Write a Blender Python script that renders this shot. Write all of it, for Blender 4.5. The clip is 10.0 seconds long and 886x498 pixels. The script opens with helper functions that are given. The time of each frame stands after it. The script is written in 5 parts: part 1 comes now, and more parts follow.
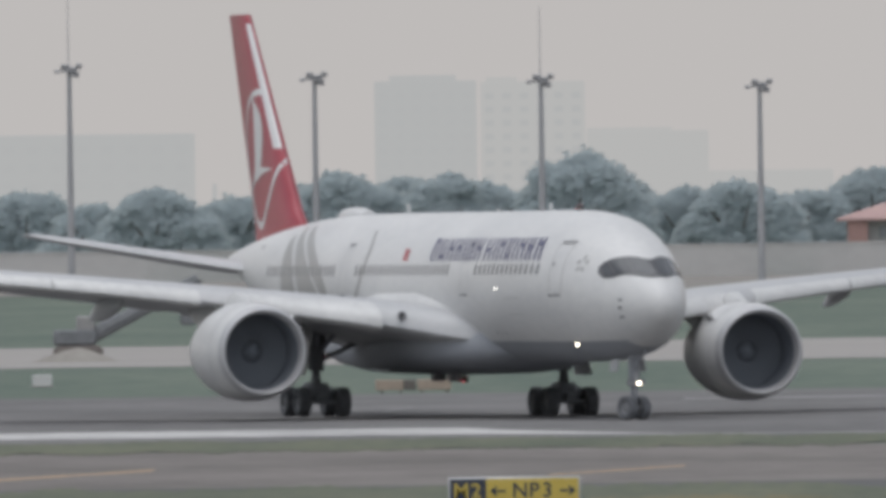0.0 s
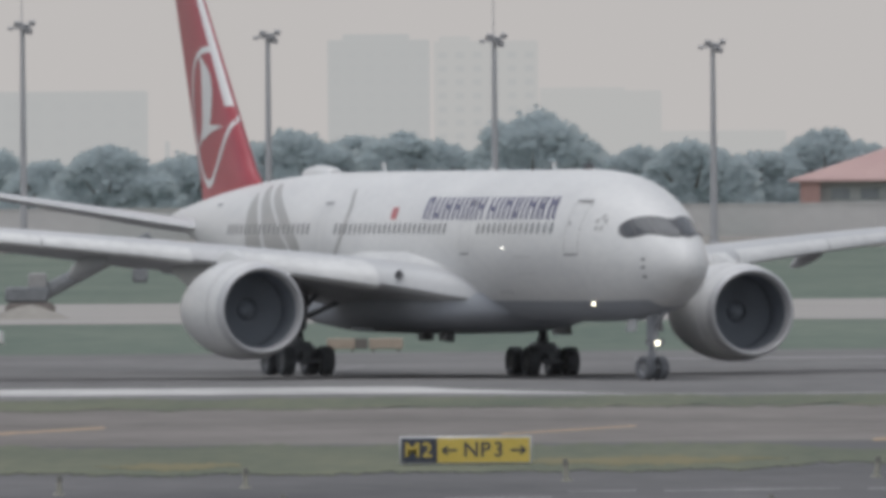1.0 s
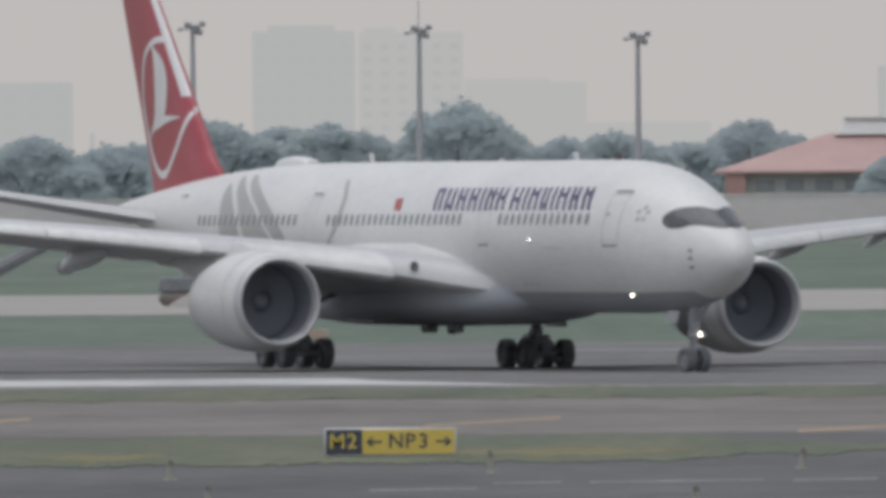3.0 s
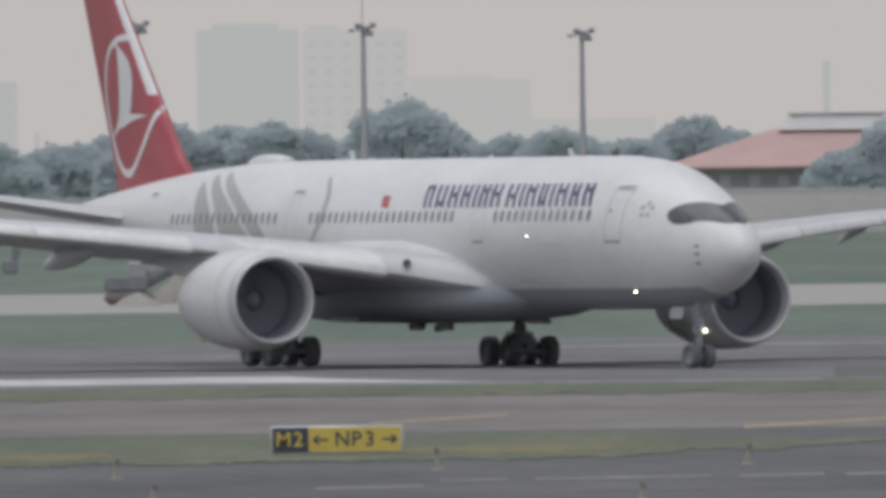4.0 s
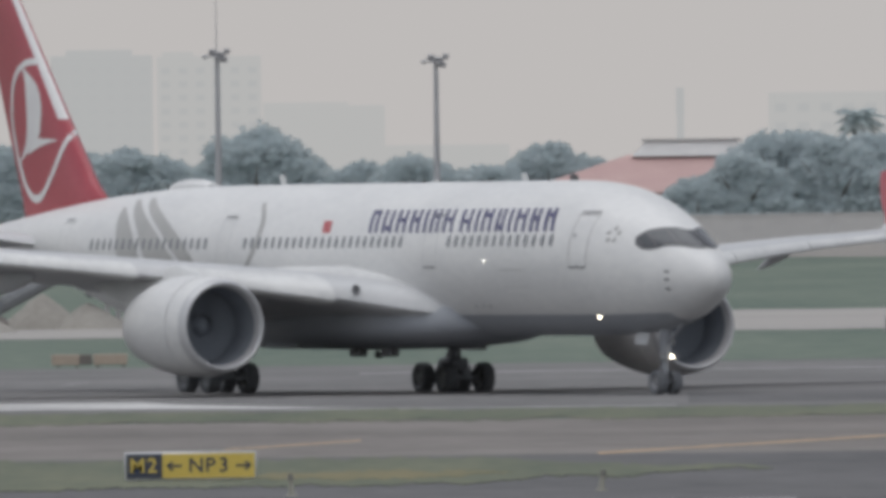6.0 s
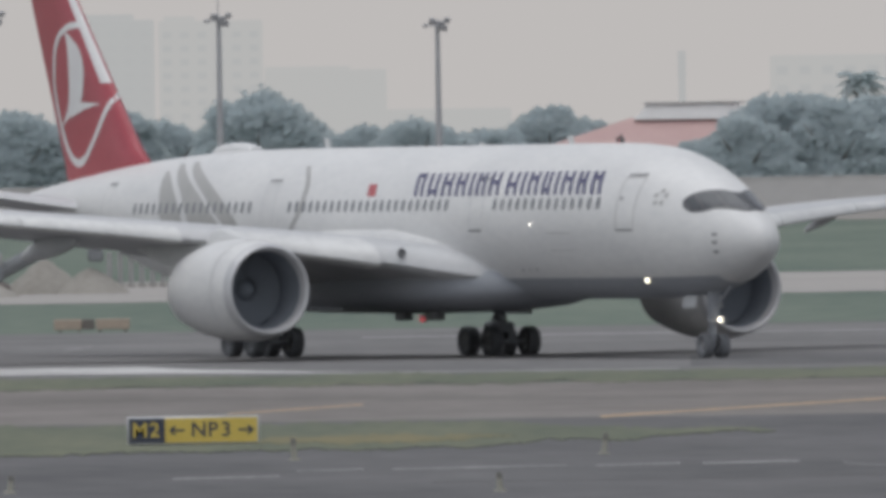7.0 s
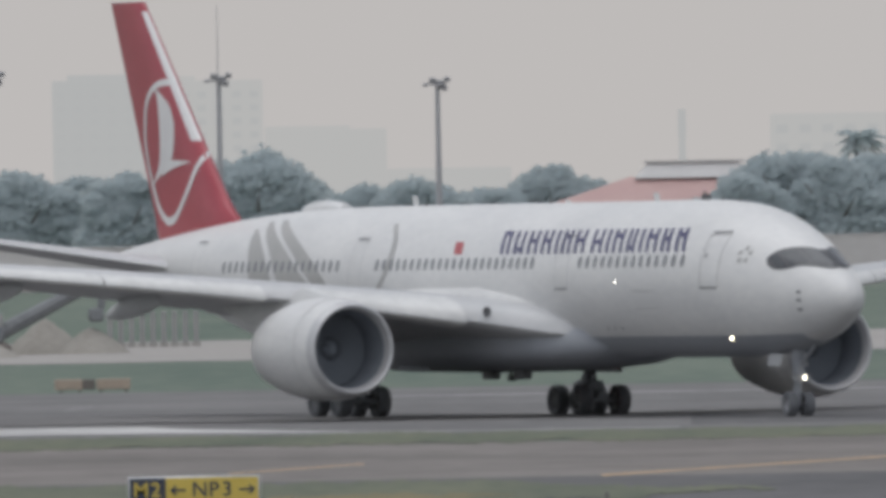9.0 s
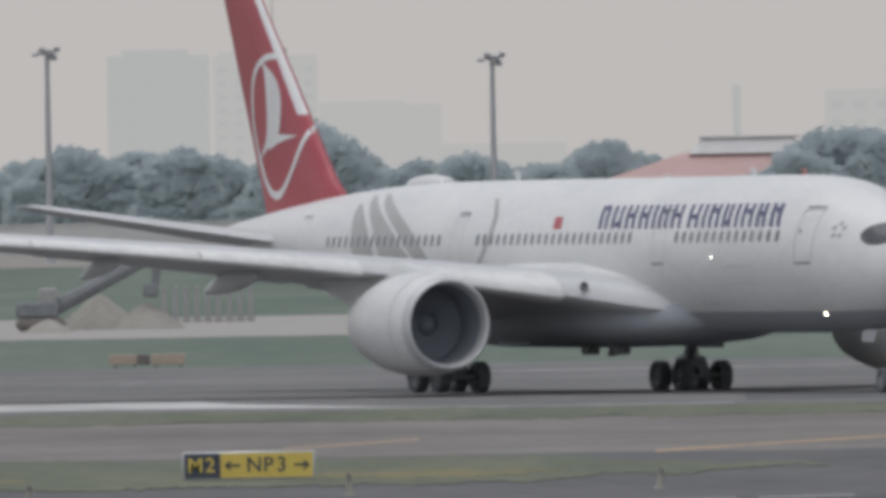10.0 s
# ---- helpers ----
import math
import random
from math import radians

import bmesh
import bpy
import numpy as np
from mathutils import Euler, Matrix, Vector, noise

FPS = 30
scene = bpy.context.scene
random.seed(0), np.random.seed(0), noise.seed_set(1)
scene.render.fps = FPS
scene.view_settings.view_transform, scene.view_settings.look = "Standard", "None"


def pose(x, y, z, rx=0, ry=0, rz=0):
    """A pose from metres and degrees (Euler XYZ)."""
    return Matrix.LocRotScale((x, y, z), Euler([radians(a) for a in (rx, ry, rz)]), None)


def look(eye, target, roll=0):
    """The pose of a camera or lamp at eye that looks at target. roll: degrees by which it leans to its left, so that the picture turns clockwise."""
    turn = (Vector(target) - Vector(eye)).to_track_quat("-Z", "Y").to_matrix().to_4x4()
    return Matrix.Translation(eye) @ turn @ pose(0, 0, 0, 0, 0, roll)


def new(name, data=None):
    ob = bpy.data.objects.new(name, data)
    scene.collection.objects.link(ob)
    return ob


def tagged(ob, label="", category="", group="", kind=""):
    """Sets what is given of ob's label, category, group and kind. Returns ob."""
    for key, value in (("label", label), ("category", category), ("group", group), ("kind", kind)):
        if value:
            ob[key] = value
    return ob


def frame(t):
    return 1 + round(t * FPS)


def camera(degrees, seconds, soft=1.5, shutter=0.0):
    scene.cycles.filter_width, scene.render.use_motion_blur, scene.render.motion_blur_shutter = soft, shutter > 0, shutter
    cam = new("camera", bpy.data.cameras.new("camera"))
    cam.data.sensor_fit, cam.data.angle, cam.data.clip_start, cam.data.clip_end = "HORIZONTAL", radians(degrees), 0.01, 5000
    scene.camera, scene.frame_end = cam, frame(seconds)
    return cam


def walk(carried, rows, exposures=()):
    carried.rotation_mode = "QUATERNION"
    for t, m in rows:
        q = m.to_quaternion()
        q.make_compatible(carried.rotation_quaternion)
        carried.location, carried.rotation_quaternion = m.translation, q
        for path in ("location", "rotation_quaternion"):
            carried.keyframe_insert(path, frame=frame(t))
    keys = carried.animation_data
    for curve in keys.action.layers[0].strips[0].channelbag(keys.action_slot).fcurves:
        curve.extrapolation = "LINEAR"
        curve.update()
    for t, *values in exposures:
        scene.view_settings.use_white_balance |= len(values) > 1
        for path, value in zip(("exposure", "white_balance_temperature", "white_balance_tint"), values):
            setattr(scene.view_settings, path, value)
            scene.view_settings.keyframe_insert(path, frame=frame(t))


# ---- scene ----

# ---- camera: it stands still and swings with the airliner ----
EYE = (0.0, 0.0, 7.2)
cam = camera(2.4606, 10.0, soft=4.7)
# seconds, degrees to the right, degrees up, roll
SWING = [
    (0.0, -0.5686, -0.0197, -0.760),
    (0.5, -0.6083, -0.0500, -0.731),
    (1.0, -0.4373, -0.1347, -0.447),
    (1.5, -0.4166, -0.1818, -0.491),
    (2.0, -0.3643, -0.1489, -0.185),
    (2.5, -0.3433, -0.1898, -0.489),
    (3.0, -0.2290, -0.1600, -0.442),
    (3.2, -0.1403, -0.2118, -0.865),
    (4.3, -0.0284, -0.1244, -0.633),
    (4.5, -0.0214, -0.0991, -0.544),
    (5.0, 0.1452, -0.1255, -0.789),
    (5.5, 0.4576, -0.1969, -0.608),
    (6.0, 0.3297, -0.1010, -0.731),
    (6.2, 0.2567, -0.1488, -0.940),
    (7.3, 0.3760, -0.2029, -0.827),
    (7.5, 0.4373, -0.1461, -0.832),
    (7.7, 0.5038, -0.1383, -1.162),
    (8.0, 0.5324, -0.2619, -0.444),
    (8.5, 0.5090, -0.1229, -0.936),
    (9.0, 0.3240, -0.0372, -1.024),
    (9.1, 0.3717, -0.0310, -0.945),
    (9.5, 0.1366, -0.0392, -1.346),
    (10.0, 0.1710, -0.1028, -0.983),
]
walk(cam, [(t, look(EYE, (1000 * math.tan(radians(a)), 1000.0, 7.2 + 1000 * math.tan(radians(e))), r)) for t, a, e, r in SWING], exposures=((0.0, 0.30), (10.0, 0.30)))


# ---- world and light ----
world = bpy.data.worlds.new("overcast_sky")
scene.world = world
world.use_nodes = True
wn = world.node_tree
sky = wn.nodes.new("ShaderNodeTexSky")
sky.sky_type = "NISHITA"
sky.sun_disc = False
sky.sun_elevation = radians(70)
sky.sun_rotation = radians(205)
sky.altitude = 0
sky.air_density = 1.0
sky.dust_density = 2.0
sky.ozone_density = 1.0
calm = wn.nodes.new("ShaderNodeHueSaturation")
calm.inputs["Saturation"].default_value = 0.30
wn.links.new(sky.outputs["Color"], calm.inputs["Color"])
wn.links.new(calm.outputs["Color"], wn.nodes["Background"].inputs["Color"])
wn.nodes["Background"].inputs["Strength"].default_value = 0.118

sun_data = bpy.data.lights.new("sun", "SUN")
sun_data.energy = 0.62
sun_data.angle = radians(50)
sun_data.color = (0.97, 0.985, 1.0)
sun = new("sun", sun_data)
# the sun stands high behind thin cloud
sun.matrix_world = look((-30, 540, 600), (0, 500, 470))

# ---- materials ----


def nodes_of(name):
    m = bpy.data.materials.new(name)
    m.use_nodes = True
    nt = m.node_tree
    return m, nt, nt.nodes["Principled BSDF"]


def surface(name, dark, light, rough=0.6, metal=0.0, scale=4.0, fine=40.0, bump=0.0, stretch=(1, 1, 1), spec=0.5, coat=0.0, contrast=0.5):
    """A surface that varies at two scales between two colours, with fine relief."""
    m, nt, p = nodes_of(name)
    tc = nt.nodes.new("ShaderNodeTexCoord")
    mp = nt.nodes.new("ShaderNodeMapping")
    mp.inputs["Scale"].default_value = stretch
    nt.links.new(tc.outputs["Object"], mp.inputs["Vector"])
    big = nt.nodes.new("ShaderNodeTexNoise")
    big.inputs["Scale"].default_value = scale
    big.inputs["Detail"].default_value = 5
    small = nt.nodes.new("ShaderNodeTexNoise")
    small.inputs["Scale"].default_value = fine
    small.inputs["Detail"].default_value = 3
    for n in (big, small):
        nt.links.new(mp.outputs["Vector"], n.inputs["Vector"])
    mix = nt.nodes.new("ShaderNodeMix")
    mix.data_type = "FLOAT"
    mix.inputs["Factor"].default_value = 0.4
    nt.links.new(big.outputs["Fac"], mix.inputs["A"])
    nt.links.new(small.outputs["Fac"], mix.inputs["B"])
    ramp = nt.nodes.new("ShaderNodeValToRGB")
    ramp.color_ramp.elements[0].position = 0.5 - contrast / 3
    ramp.color_ramp.elements[1].position = 0.5 + contrast / 3
    ramp.color_ramp.elements[0].color = (*dark, 1)
    ramp.color_ramp.elements[1].color = (*light, 1)
    nt.links.new(mix.outputs["Result"], ramp.inputs["Fac"])
    nt.links.new(ramp.outputs["Color"], p.inputs["Base Color"])
    p.inputs["Roughness"].default_value = rough
    p.inputs["Metallic"].default_value = metal
    p.inputs["Specular IOR Level"].default_value = spec
    p.inputs["Coat Weight"].default_value = coat
    if bump:
        b = nt.nodes.new("ShaderNodeBump")
        b.inputs["Strength"].default_value = bump
        b.inputs["Distance"].default_value = 0.02
        nt.links.new(small.outputs["Fac"], b.inputs["Height"])
        nt.links.new(b.outputs["Normal"], p.inputs["Normal"])
    return m


def glow(name, color, strength):
    m, nt, p = nodes_of(name)
    p.inputs["Base Color"].default_value = (*color, 1)
    p.inputs["Emission Color"].default_value = (*color, 1)
    p.inputs["Emission Strength"].default_value = strength
    return m


WHITE = surface("white_aircraft_paint", (0.63, 0.63, 0.63), (0.745, 0.74, 0.73), 0.38, 0, 0.35, 3.0, 0, (0.6, 1, 1.6), 0.4)
WHITE_SOIL = surface("weathered_white_paint", (0.55, 0.55, 0.55), (0.74, 0.74, 0.73), 0.4, 0, 0.4, 3.0, 0, (0.5, 1, 1.5), 0.4)
WING_GREY = surface("wing_grey_paint", (0.47, 0.48, 0.49), (0.55, 0.55, 0.56), 0.42, 0, 0.5, 4.0, 0, (1, 0.4, 1))
BELLY = surface("grey_belly_paint", (0.33, 0.348, 0.38), (0.395, 0.413, 0.445), 0.5, 0, 0.4, 3.0, 0, (0.5, 1, 1.5), 0.3)
GREY_DARK = surface("dark_grey_paint", (0.16, 0.16, 0.17), (0.22, 0.22, 0.23), 0.5, 0, 1.0, 8.0)
LIP = surface("dull_bare_aluminium", (0.50, 0.50, 0.51), (0.60, 0.60, 0.61), 0.5, 0.35, 1.0, 12.0)
FAN_DARK = surface("dark_composite_fan", (0.205, 0.222, 0.25), (0.23, 0.247, 0.275), 1.0, 0.0, 3.0, 20.0, 0, (1, 1, 1), 0.0)
# Red desaturated somewhat, with haze mixed into the paint colour
RED = surface("red_tail_paint", (0.37, 0.062, 0.082), (0.43, 0.078, 0.098), 0.33, 0, 0.5, 4.0)
LOGO_WHITE = surface("white_tail_figure", (0.70, 0.68, 0.68), (0.78, 0.77, 0.76), 0.35, 0, 0.6, 4.0)
# Navy lightened, with haze mixed into the paint colour
NAVY = surface("navy_marking_paint", (0.085, 0.083, 0.165), (0.11, 0.107, 0.2), 0.4, 0, 1.0, 6.0)
TULIP = surface("pale_grey_marking_paint", (0.36, 0.36, 0.35), (0.44, 0.43, 0.42), 0.4, 0, 0.8, 5.0)
FLAG_RED = surface("red_flag_paint", (0.42, 0.09, 0.1), (0.48, 0.11, 0.12), 0.4)
CABIN_GLASS = surface("cabin_window_glass", (0.18, 0.185, 0.2), (0.25, 0.255, 0.27), 0.12, 0, 1.0, 5.0)
COCKPIT = surface("cockpit_mask_black", (0.09, 0.09, 0.098), (0.115, 0.115, 0.122), 0.3, 0, 1.5, 8.0)
COCKPIT_GLASS = surface("cockpit_glass", (0.08, 0.085, 0.093), (0.11, 0.115, 0.122), 0.15, 0, 1.0, 4.0, 0, (1, 1, 1), 0.35)
# Rubber made lighter than it is, in place of haze over dark tyres
TYRE = surface("haze_lifted_tyre_rubber", (0.145, 0.15, 0.163), (0.185, 0.19, 0.203), 0.85, 0, 3.0, 30.0, 0.3)
RIM = surface("wheel_rim_paint", (0.24, 0.245, 0.255), (0.34, 0.345, 0.355), 0.55, 0.1, 3.0, 20.0)
STRUT = surface("gear_leg_paint", (0.26, 0.27, 0.295), (0.33, 0.34, 0.365), 0.6, 0.0, 2.0, 15.0)
STEEL = surface("dull_steel", (0.25, 0.255, 0.27), (0.36, 0.365, 0.38), 0.45, 0.5, 3.0, 20.0)
LAMP_ON = glow("landing_lamp_lit", (1.0, 0.92, 0.74), 9.0)
BEACON_RED = glow("red_beacon_lit", (1.0, 0.12, 0.14), 110.0)
BEACON_PINK = glow("pale_red_beacon_lit", (1.0, 0.32, 0.29), 40.0)
LAMP_SMALL = glow("small_lamp_lit", (1.0, 0.95, 0.85), 4.0)
ASPHALT = surface("worn_asphalt", (0.130, 0.127, 0.128), (0.205, 0.20, 0.198), 0.9, 0, 0.25, 2.2, 0.2, (0.3, 0.14, 1), 0.3, 0, 0.42)
ASPHALT_NEW = surface("darker_asphalt", (0.085, 0.085, 0.088), (0.150, 0.147, 0.149), 0.9, 0, 0.25, 2.2, 0.2, (0.35, 0.14, 1), 0.3, 0, 0.42)
SHOULDER = surface("old_asphalt_shoulder", (0.145, 0.132, 0.124), (0.232, 0.213, 0.200), 0.95, 0, 0.25, 2.2, 0.2, (0.3, 0.14, 1), 0.3, 0, 0.42)
CONCRETE = surface("pale_concrete", (0.29, 0.27, 0.255), (0.385, 0.365, 0.345), 0.85, 0, 0.06, 0.8, 0.1, (0.3, 2, 1))
GRASS = surface("airfield_grass", (0.112, 0.13, 0.098), (0.17, 0.178, 0.126), 0.95, 0, 0.22, 1.6, 0.4, (1, 0.11, 1), 0.2, 0, 0.42)
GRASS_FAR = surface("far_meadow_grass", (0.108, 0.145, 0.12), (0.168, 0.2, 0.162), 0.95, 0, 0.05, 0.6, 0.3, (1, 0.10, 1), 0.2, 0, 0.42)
GRASS_DRY = surface("sun_dried_grass", (0.155, 0.152, 0.095), (0.225, 0.195, 0.11), 0.95, 0, 0.3, 1.8, 0.4, (1, 0.12, 1), 0.2)
DIRT = surface("dry_bare_earth", (0.23, 0.22, 0.205), (0.31, 0.295, 0.275), 0.95, 0, 0.01, 0.09, 0.2, (0.3, 2.2, 1), 0.2)
LINE_WHITE = surface("worn_white_line_paint", (0.34, 0.335, 0.33), (0.66, 0.65, 0.635), 0.8, 0, 0.3, 1.6, 0, (0.4, 0.15, 1))
LINE_FADED = surface("faded_line_paint", (0.17, 0.17, 0.17), (0.40, 0.395, 0.39), 0.85, 0, 0.4, 1.8, 0, (0.6, 0.15, 1), 0.3, 0, 0.6)
LINE_YELLOW = surface("worn_yellow_line_paint", (0.30, 0.215, 0.14), (0.52, 0.35, 0.20), 0.8, 0, 0.15, 1.2, 0, (0.5, 2, 1))
SIGN_YELLOW = surface("yellow_sign_face", (0.62, 0.46, 0.09), (0.70, 0.53, 0.13), 0.45, 0, 1.0, 9.0)
SIGN_BLACK = surface("black_sign_face", (0.040, 0.048, 0.075), (0.055, 0.062, 0.092), 0.45, 0, 1.0, 9.0)
SIGN_FRAME = surface("sign_aluminium", (0.50, 0.51, 0.52), (0.62, 0.62, 0.63), 0.4, 0.4, 2.0, 12.0)
# Mast and floodlight greys brightened to imitate the haze before them
POST_GREY = surface("galvanised_mast", (0.38, 0.385, 0.4), (0.45, 0.455, 0.47), 0.55, 0.3, 0.4, 3.0)
FLOOD = surface("floodlight_housing", (0.31, 0.315, 0.33), (0.38, 0.385, 0.4), 0.5, 0.2, 1.0, 8.0)
BARK = surface("tree_bark", (0.09, 0.075, 0.06), (0.15, 0.13, 0.11), 0.9, 0, 1.0, 6.0, 0.4)
# Foliage base colours paled and blued to stand in for haze
LEAF = surface("haze_painted_foliage", (0.215, 0.24, 0.252), (0.24, 0.265, 0.275), 1.0, 0, 0.12, 0.6, 0, (1, 1, 1), 0.0, 0, 0.9)
PALM_LEAF = surface("haze_painted_palm", (0.195, 0.222, 0.228), (0.225, 0.252, 0.256), 1.0, 0, 0.5, 2.0, 0, (1, 1, 1), 0.0)
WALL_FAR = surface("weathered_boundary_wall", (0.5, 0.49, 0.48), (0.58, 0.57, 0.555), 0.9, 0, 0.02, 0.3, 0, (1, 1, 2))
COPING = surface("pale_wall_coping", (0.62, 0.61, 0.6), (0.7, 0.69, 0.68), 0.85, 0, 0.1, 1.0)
# Roof red greyed in its base colour, as haze would pale it
ROOF_RED = surface("haze_paled_red_roof_tiles", (0.47, 0.315, 0.30), (0.54, 0.375, 0.355), 0.75, 0, 0.1, 1.5, 0, (1, 1, 3))
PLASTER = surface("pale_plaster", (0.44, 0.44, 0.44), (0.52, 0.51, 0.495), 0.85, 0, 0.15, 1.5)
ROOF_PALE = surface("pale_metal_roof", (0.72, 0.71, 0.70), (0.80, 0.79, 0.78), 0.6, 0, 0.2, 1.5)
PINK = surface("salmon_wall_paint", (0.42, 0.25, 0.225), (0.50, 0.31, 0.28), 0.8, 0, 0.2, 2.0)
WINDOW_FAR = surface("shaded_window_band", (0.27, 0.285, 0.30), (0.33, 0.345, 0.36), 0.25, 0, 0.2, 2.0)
BOARD = surface("faded_orange_board", (0.40, 0.32, 0.26), (0.48, 0.38, 0.31), 0.7, 0, 0.5, 4.0)
BOARD_DARK = surface("dark_board_panel", (0.15, 0.13, 0.12), (0.20, 0.175, 0.16), 0.7, 0, 0.5, 4.0)
MACHINE = surface("dusty_machine_paint", (0.16, 0.17, 0.18), (0.24, 0.25, 0.26), 0.7, 0, 0.6, 4.0)
MACHINE_PALE = surface("pale_machine_paint", (0.28, 0.28, 0.275), (0.36, 0.355, 0.35), 0.6, 0, 0.6, 4.0)
SPOIL = surface("heaped_spoil", (0.24, 0.225, 0.20), (0.35, 0.33, 0.30), 0.95, 0, 0.3, 2.0, 0.5)
MARKER = surface("weathered_marker_plastic", (0.30, 0.29, 0.24), (0.42, 0.41, 0.35), 0.6)
MARKER_CAP = surface("dark_marker_cap", (0.16, 0.155, 0.14), (0.22, 0.215, 0.19), 0.5)


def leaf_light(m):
    """Leaves let part of the light through; a pale tint stands in for haze."""
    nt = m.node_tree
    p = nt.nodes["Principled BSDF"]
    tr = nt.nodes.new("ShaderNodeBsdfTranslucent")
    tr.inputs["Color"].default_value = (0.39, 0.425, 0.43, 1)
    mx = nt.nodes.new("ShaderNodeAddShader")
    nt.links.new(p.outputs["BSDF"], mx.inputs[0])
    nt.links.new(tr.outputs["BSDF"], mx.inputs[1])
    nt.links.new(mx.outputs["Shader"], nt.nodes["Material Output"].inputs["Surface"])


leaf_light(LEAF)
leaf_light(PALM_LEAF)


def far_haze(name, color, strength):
    """Distance dissolved in haze, painted as emission: a plain pale backdrop that glows faintly."""
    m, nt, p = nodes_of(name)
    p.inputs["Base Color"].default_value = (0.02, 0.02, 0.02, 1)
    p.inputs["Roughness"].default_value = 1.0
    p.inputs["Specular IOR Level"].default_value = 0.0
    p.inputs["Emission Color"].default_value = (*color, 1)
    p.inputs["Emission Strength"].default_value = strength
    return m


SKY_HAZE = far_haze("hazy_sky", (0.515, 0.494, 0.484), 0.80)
# Towers and masts emit a pale grey that stands in for haze
FAR_TOWER = far_haze("tower_painted_haze", (0.430, 0.436, 0.436), 0.815)
FAR_TOWER_B = far_haze("further_tower_painted_haze", (0.455, 0.455, 0.450), 0.815)
FAR_WINDOW = far_haze("window_mast_painted_haze", (0.425, 0.431, 0.432), 0.815)

# ---- mesh helpers ----


def part(name, bm, material, parent=None, label="", smooth=True, at=None):
    """Links a bmesh as one mesh object, under a thing or a part."""
    me = bpy.data.meshes.new(name)
    bmesh.ops.recalc_face_normals(bm, faces=bm.faces[:])
    bm.to_mesh(me)
    bm.free()
    me.materials.append(material)
    if smooth:
        me.shade_smooth()
        me.set_sharp_from_angle(angle=radians(40))
    ob = new(name, me)
    ob.parent = parent
    if at is not None:
        ob.matrix_basis = at
    if label:
        tagged(ob, label)
    return ob


def thing(name, label, category, group="", kind="", at=None):
    ob = new(name)
    if at is not None:
        ob.matrix_basis = at
    return tagged(ob, label, category, group, kind)


def ring_skin(bm, rings, cap_a=True, cap_b=True):
    """Skins closed rings of equal length into a tube."""
    vs = [[bm.verts.new(p) for p in r] for r in rings]
    n = len(vs[0])
    for a, b in zip(vs, vs[1:]):
        for i in range(n):
            j = (i + 1) % n
            bm.faces.new((a[i], a[j], b[j], b[i]))
    if cap_a:
        bm.faces.new(vs[0])
    if cap_b:
        bm.faces.new(vs[-1])
    return vs


def box(bm, c, s, m=None, bevel=0.0):
    """A box of size s about c, with its edges eased."""
    made = bmesh.ops.create_cube(bm, size=1.0)["verts"]
    for v in made:
        v.co = Vector((v.co.x * s[0], v.co.y * s[1], v.co.z * s[2]))
    if bevel:
        edges = list({e for v in made for e in v.link_edges})
        out = bmesh.ops.bevel(bm, geom=edges, offset=bevel, segments=1, affect="EDGES")
        made = list({v for f in out["faces"] for v in f.verts} | {v for v in made if v.is_valid})
    t = Matrix.Translation(c) @ (m or Matrix())
    for v in made:
        v.co = t @ v.co
    return made


def rod(bm, a, b, ra, rb=None, n=10, steps=1):
    """A round tapered bar from a to b."""
    a, b = Vector(a), Vector(b)
    rb = ra if rb is None else rb
    q = (b - a).to_track_quat("Z", "Y").to_matrix()
    rings = []
    for k in range(steps + 1):
        f = k / steps
        r = ra + (rb - ra) * f
        rings.append([a.lerp(b, f) + q @ Vector((r * math.cos(t), r * math.sin(t), 0)) for t in (2 * math.pi * i / n for i in range(n))])
    ring_skin(bm, rings)


def lathe_x(bm, prof, n=40, y=0.0, z=0.0, close=False):
    """Turns a profile of (x, radius) about an axis along x."""
    rings = [[(x, y + r * math.cos(2 * math.pi * i / n), z + r * math.sin(2 * math.pi * i / n)) for i in range(n)] for x, r in prof]
    if close:
        rings.append(rings[0])
        vs = [[bm.verts.new(p) for p in r] for r in rings[:-1]]
        for k in range(len(vs)):
            a, b = vs[k], vs[(k + 1) % len(vs)]
            for i in range(n):
                j = (i + 1) % n
                bm.faces.new((a[i], a[j], b[j], b[i]))
        return vs
    return ring_skin(bm, rings)


def lerp_table(table, s):
    """Smooth interpolation in a table of rows (s, a, b, ...)."""
    if s <= table[0][0]:
        return table[0][1:]
    for i in range(len(table) - 1):
        p, q = table[i], table[i + 1]
        if s <= q[0]:
            o, r = table[max(i - 1, 0)], table[min(i + 2, len(table) - 1)]
            f = (s - p[0]) / (q[0] - p[0])
            out = []
            for k in range(1, len(p)):
                m0 = (q[k] - o[k]) / max(q[0] - o[0], 1e-6) * (q[0] - p[0])
                m1 = (r[k] - p[k]) / max(r[0] - p[0], 1e-6) * (q[0] - p[0])
                h = (2 * f**3 - 3 * f**2 + 1) * p[k] + (f**3 - 2 * f**2 + f) * m0 + (3 * f**2 - 2 * f**3) * q[k] + (f**3 - f**2) * m1
                out.append(h)
            return out
    return table[-1][1:]


# ---- ground ----
EYE_Z = 7.2
LENS = 36505.0


def spot(u, d, z=0.0):
    """A place at distance d, and u to the side in thousandths of the lens's reach."""
    return Vector((u / LENS * d, d, z))


def slab(name, corners, z, material, label="", category="", kind="structure", thick=0.02):
    """A flat piece of ground with a little thickness."""
    bm = bmesh.new()
    ring_skin(bm, [[(x, y, z - thick) for x, y in corners], [(x, y, z) for x, y in corners]])
    ob = part(name, bm, material, None, label, smooth=False)
    return tagged(ob, "", category, "", kind)


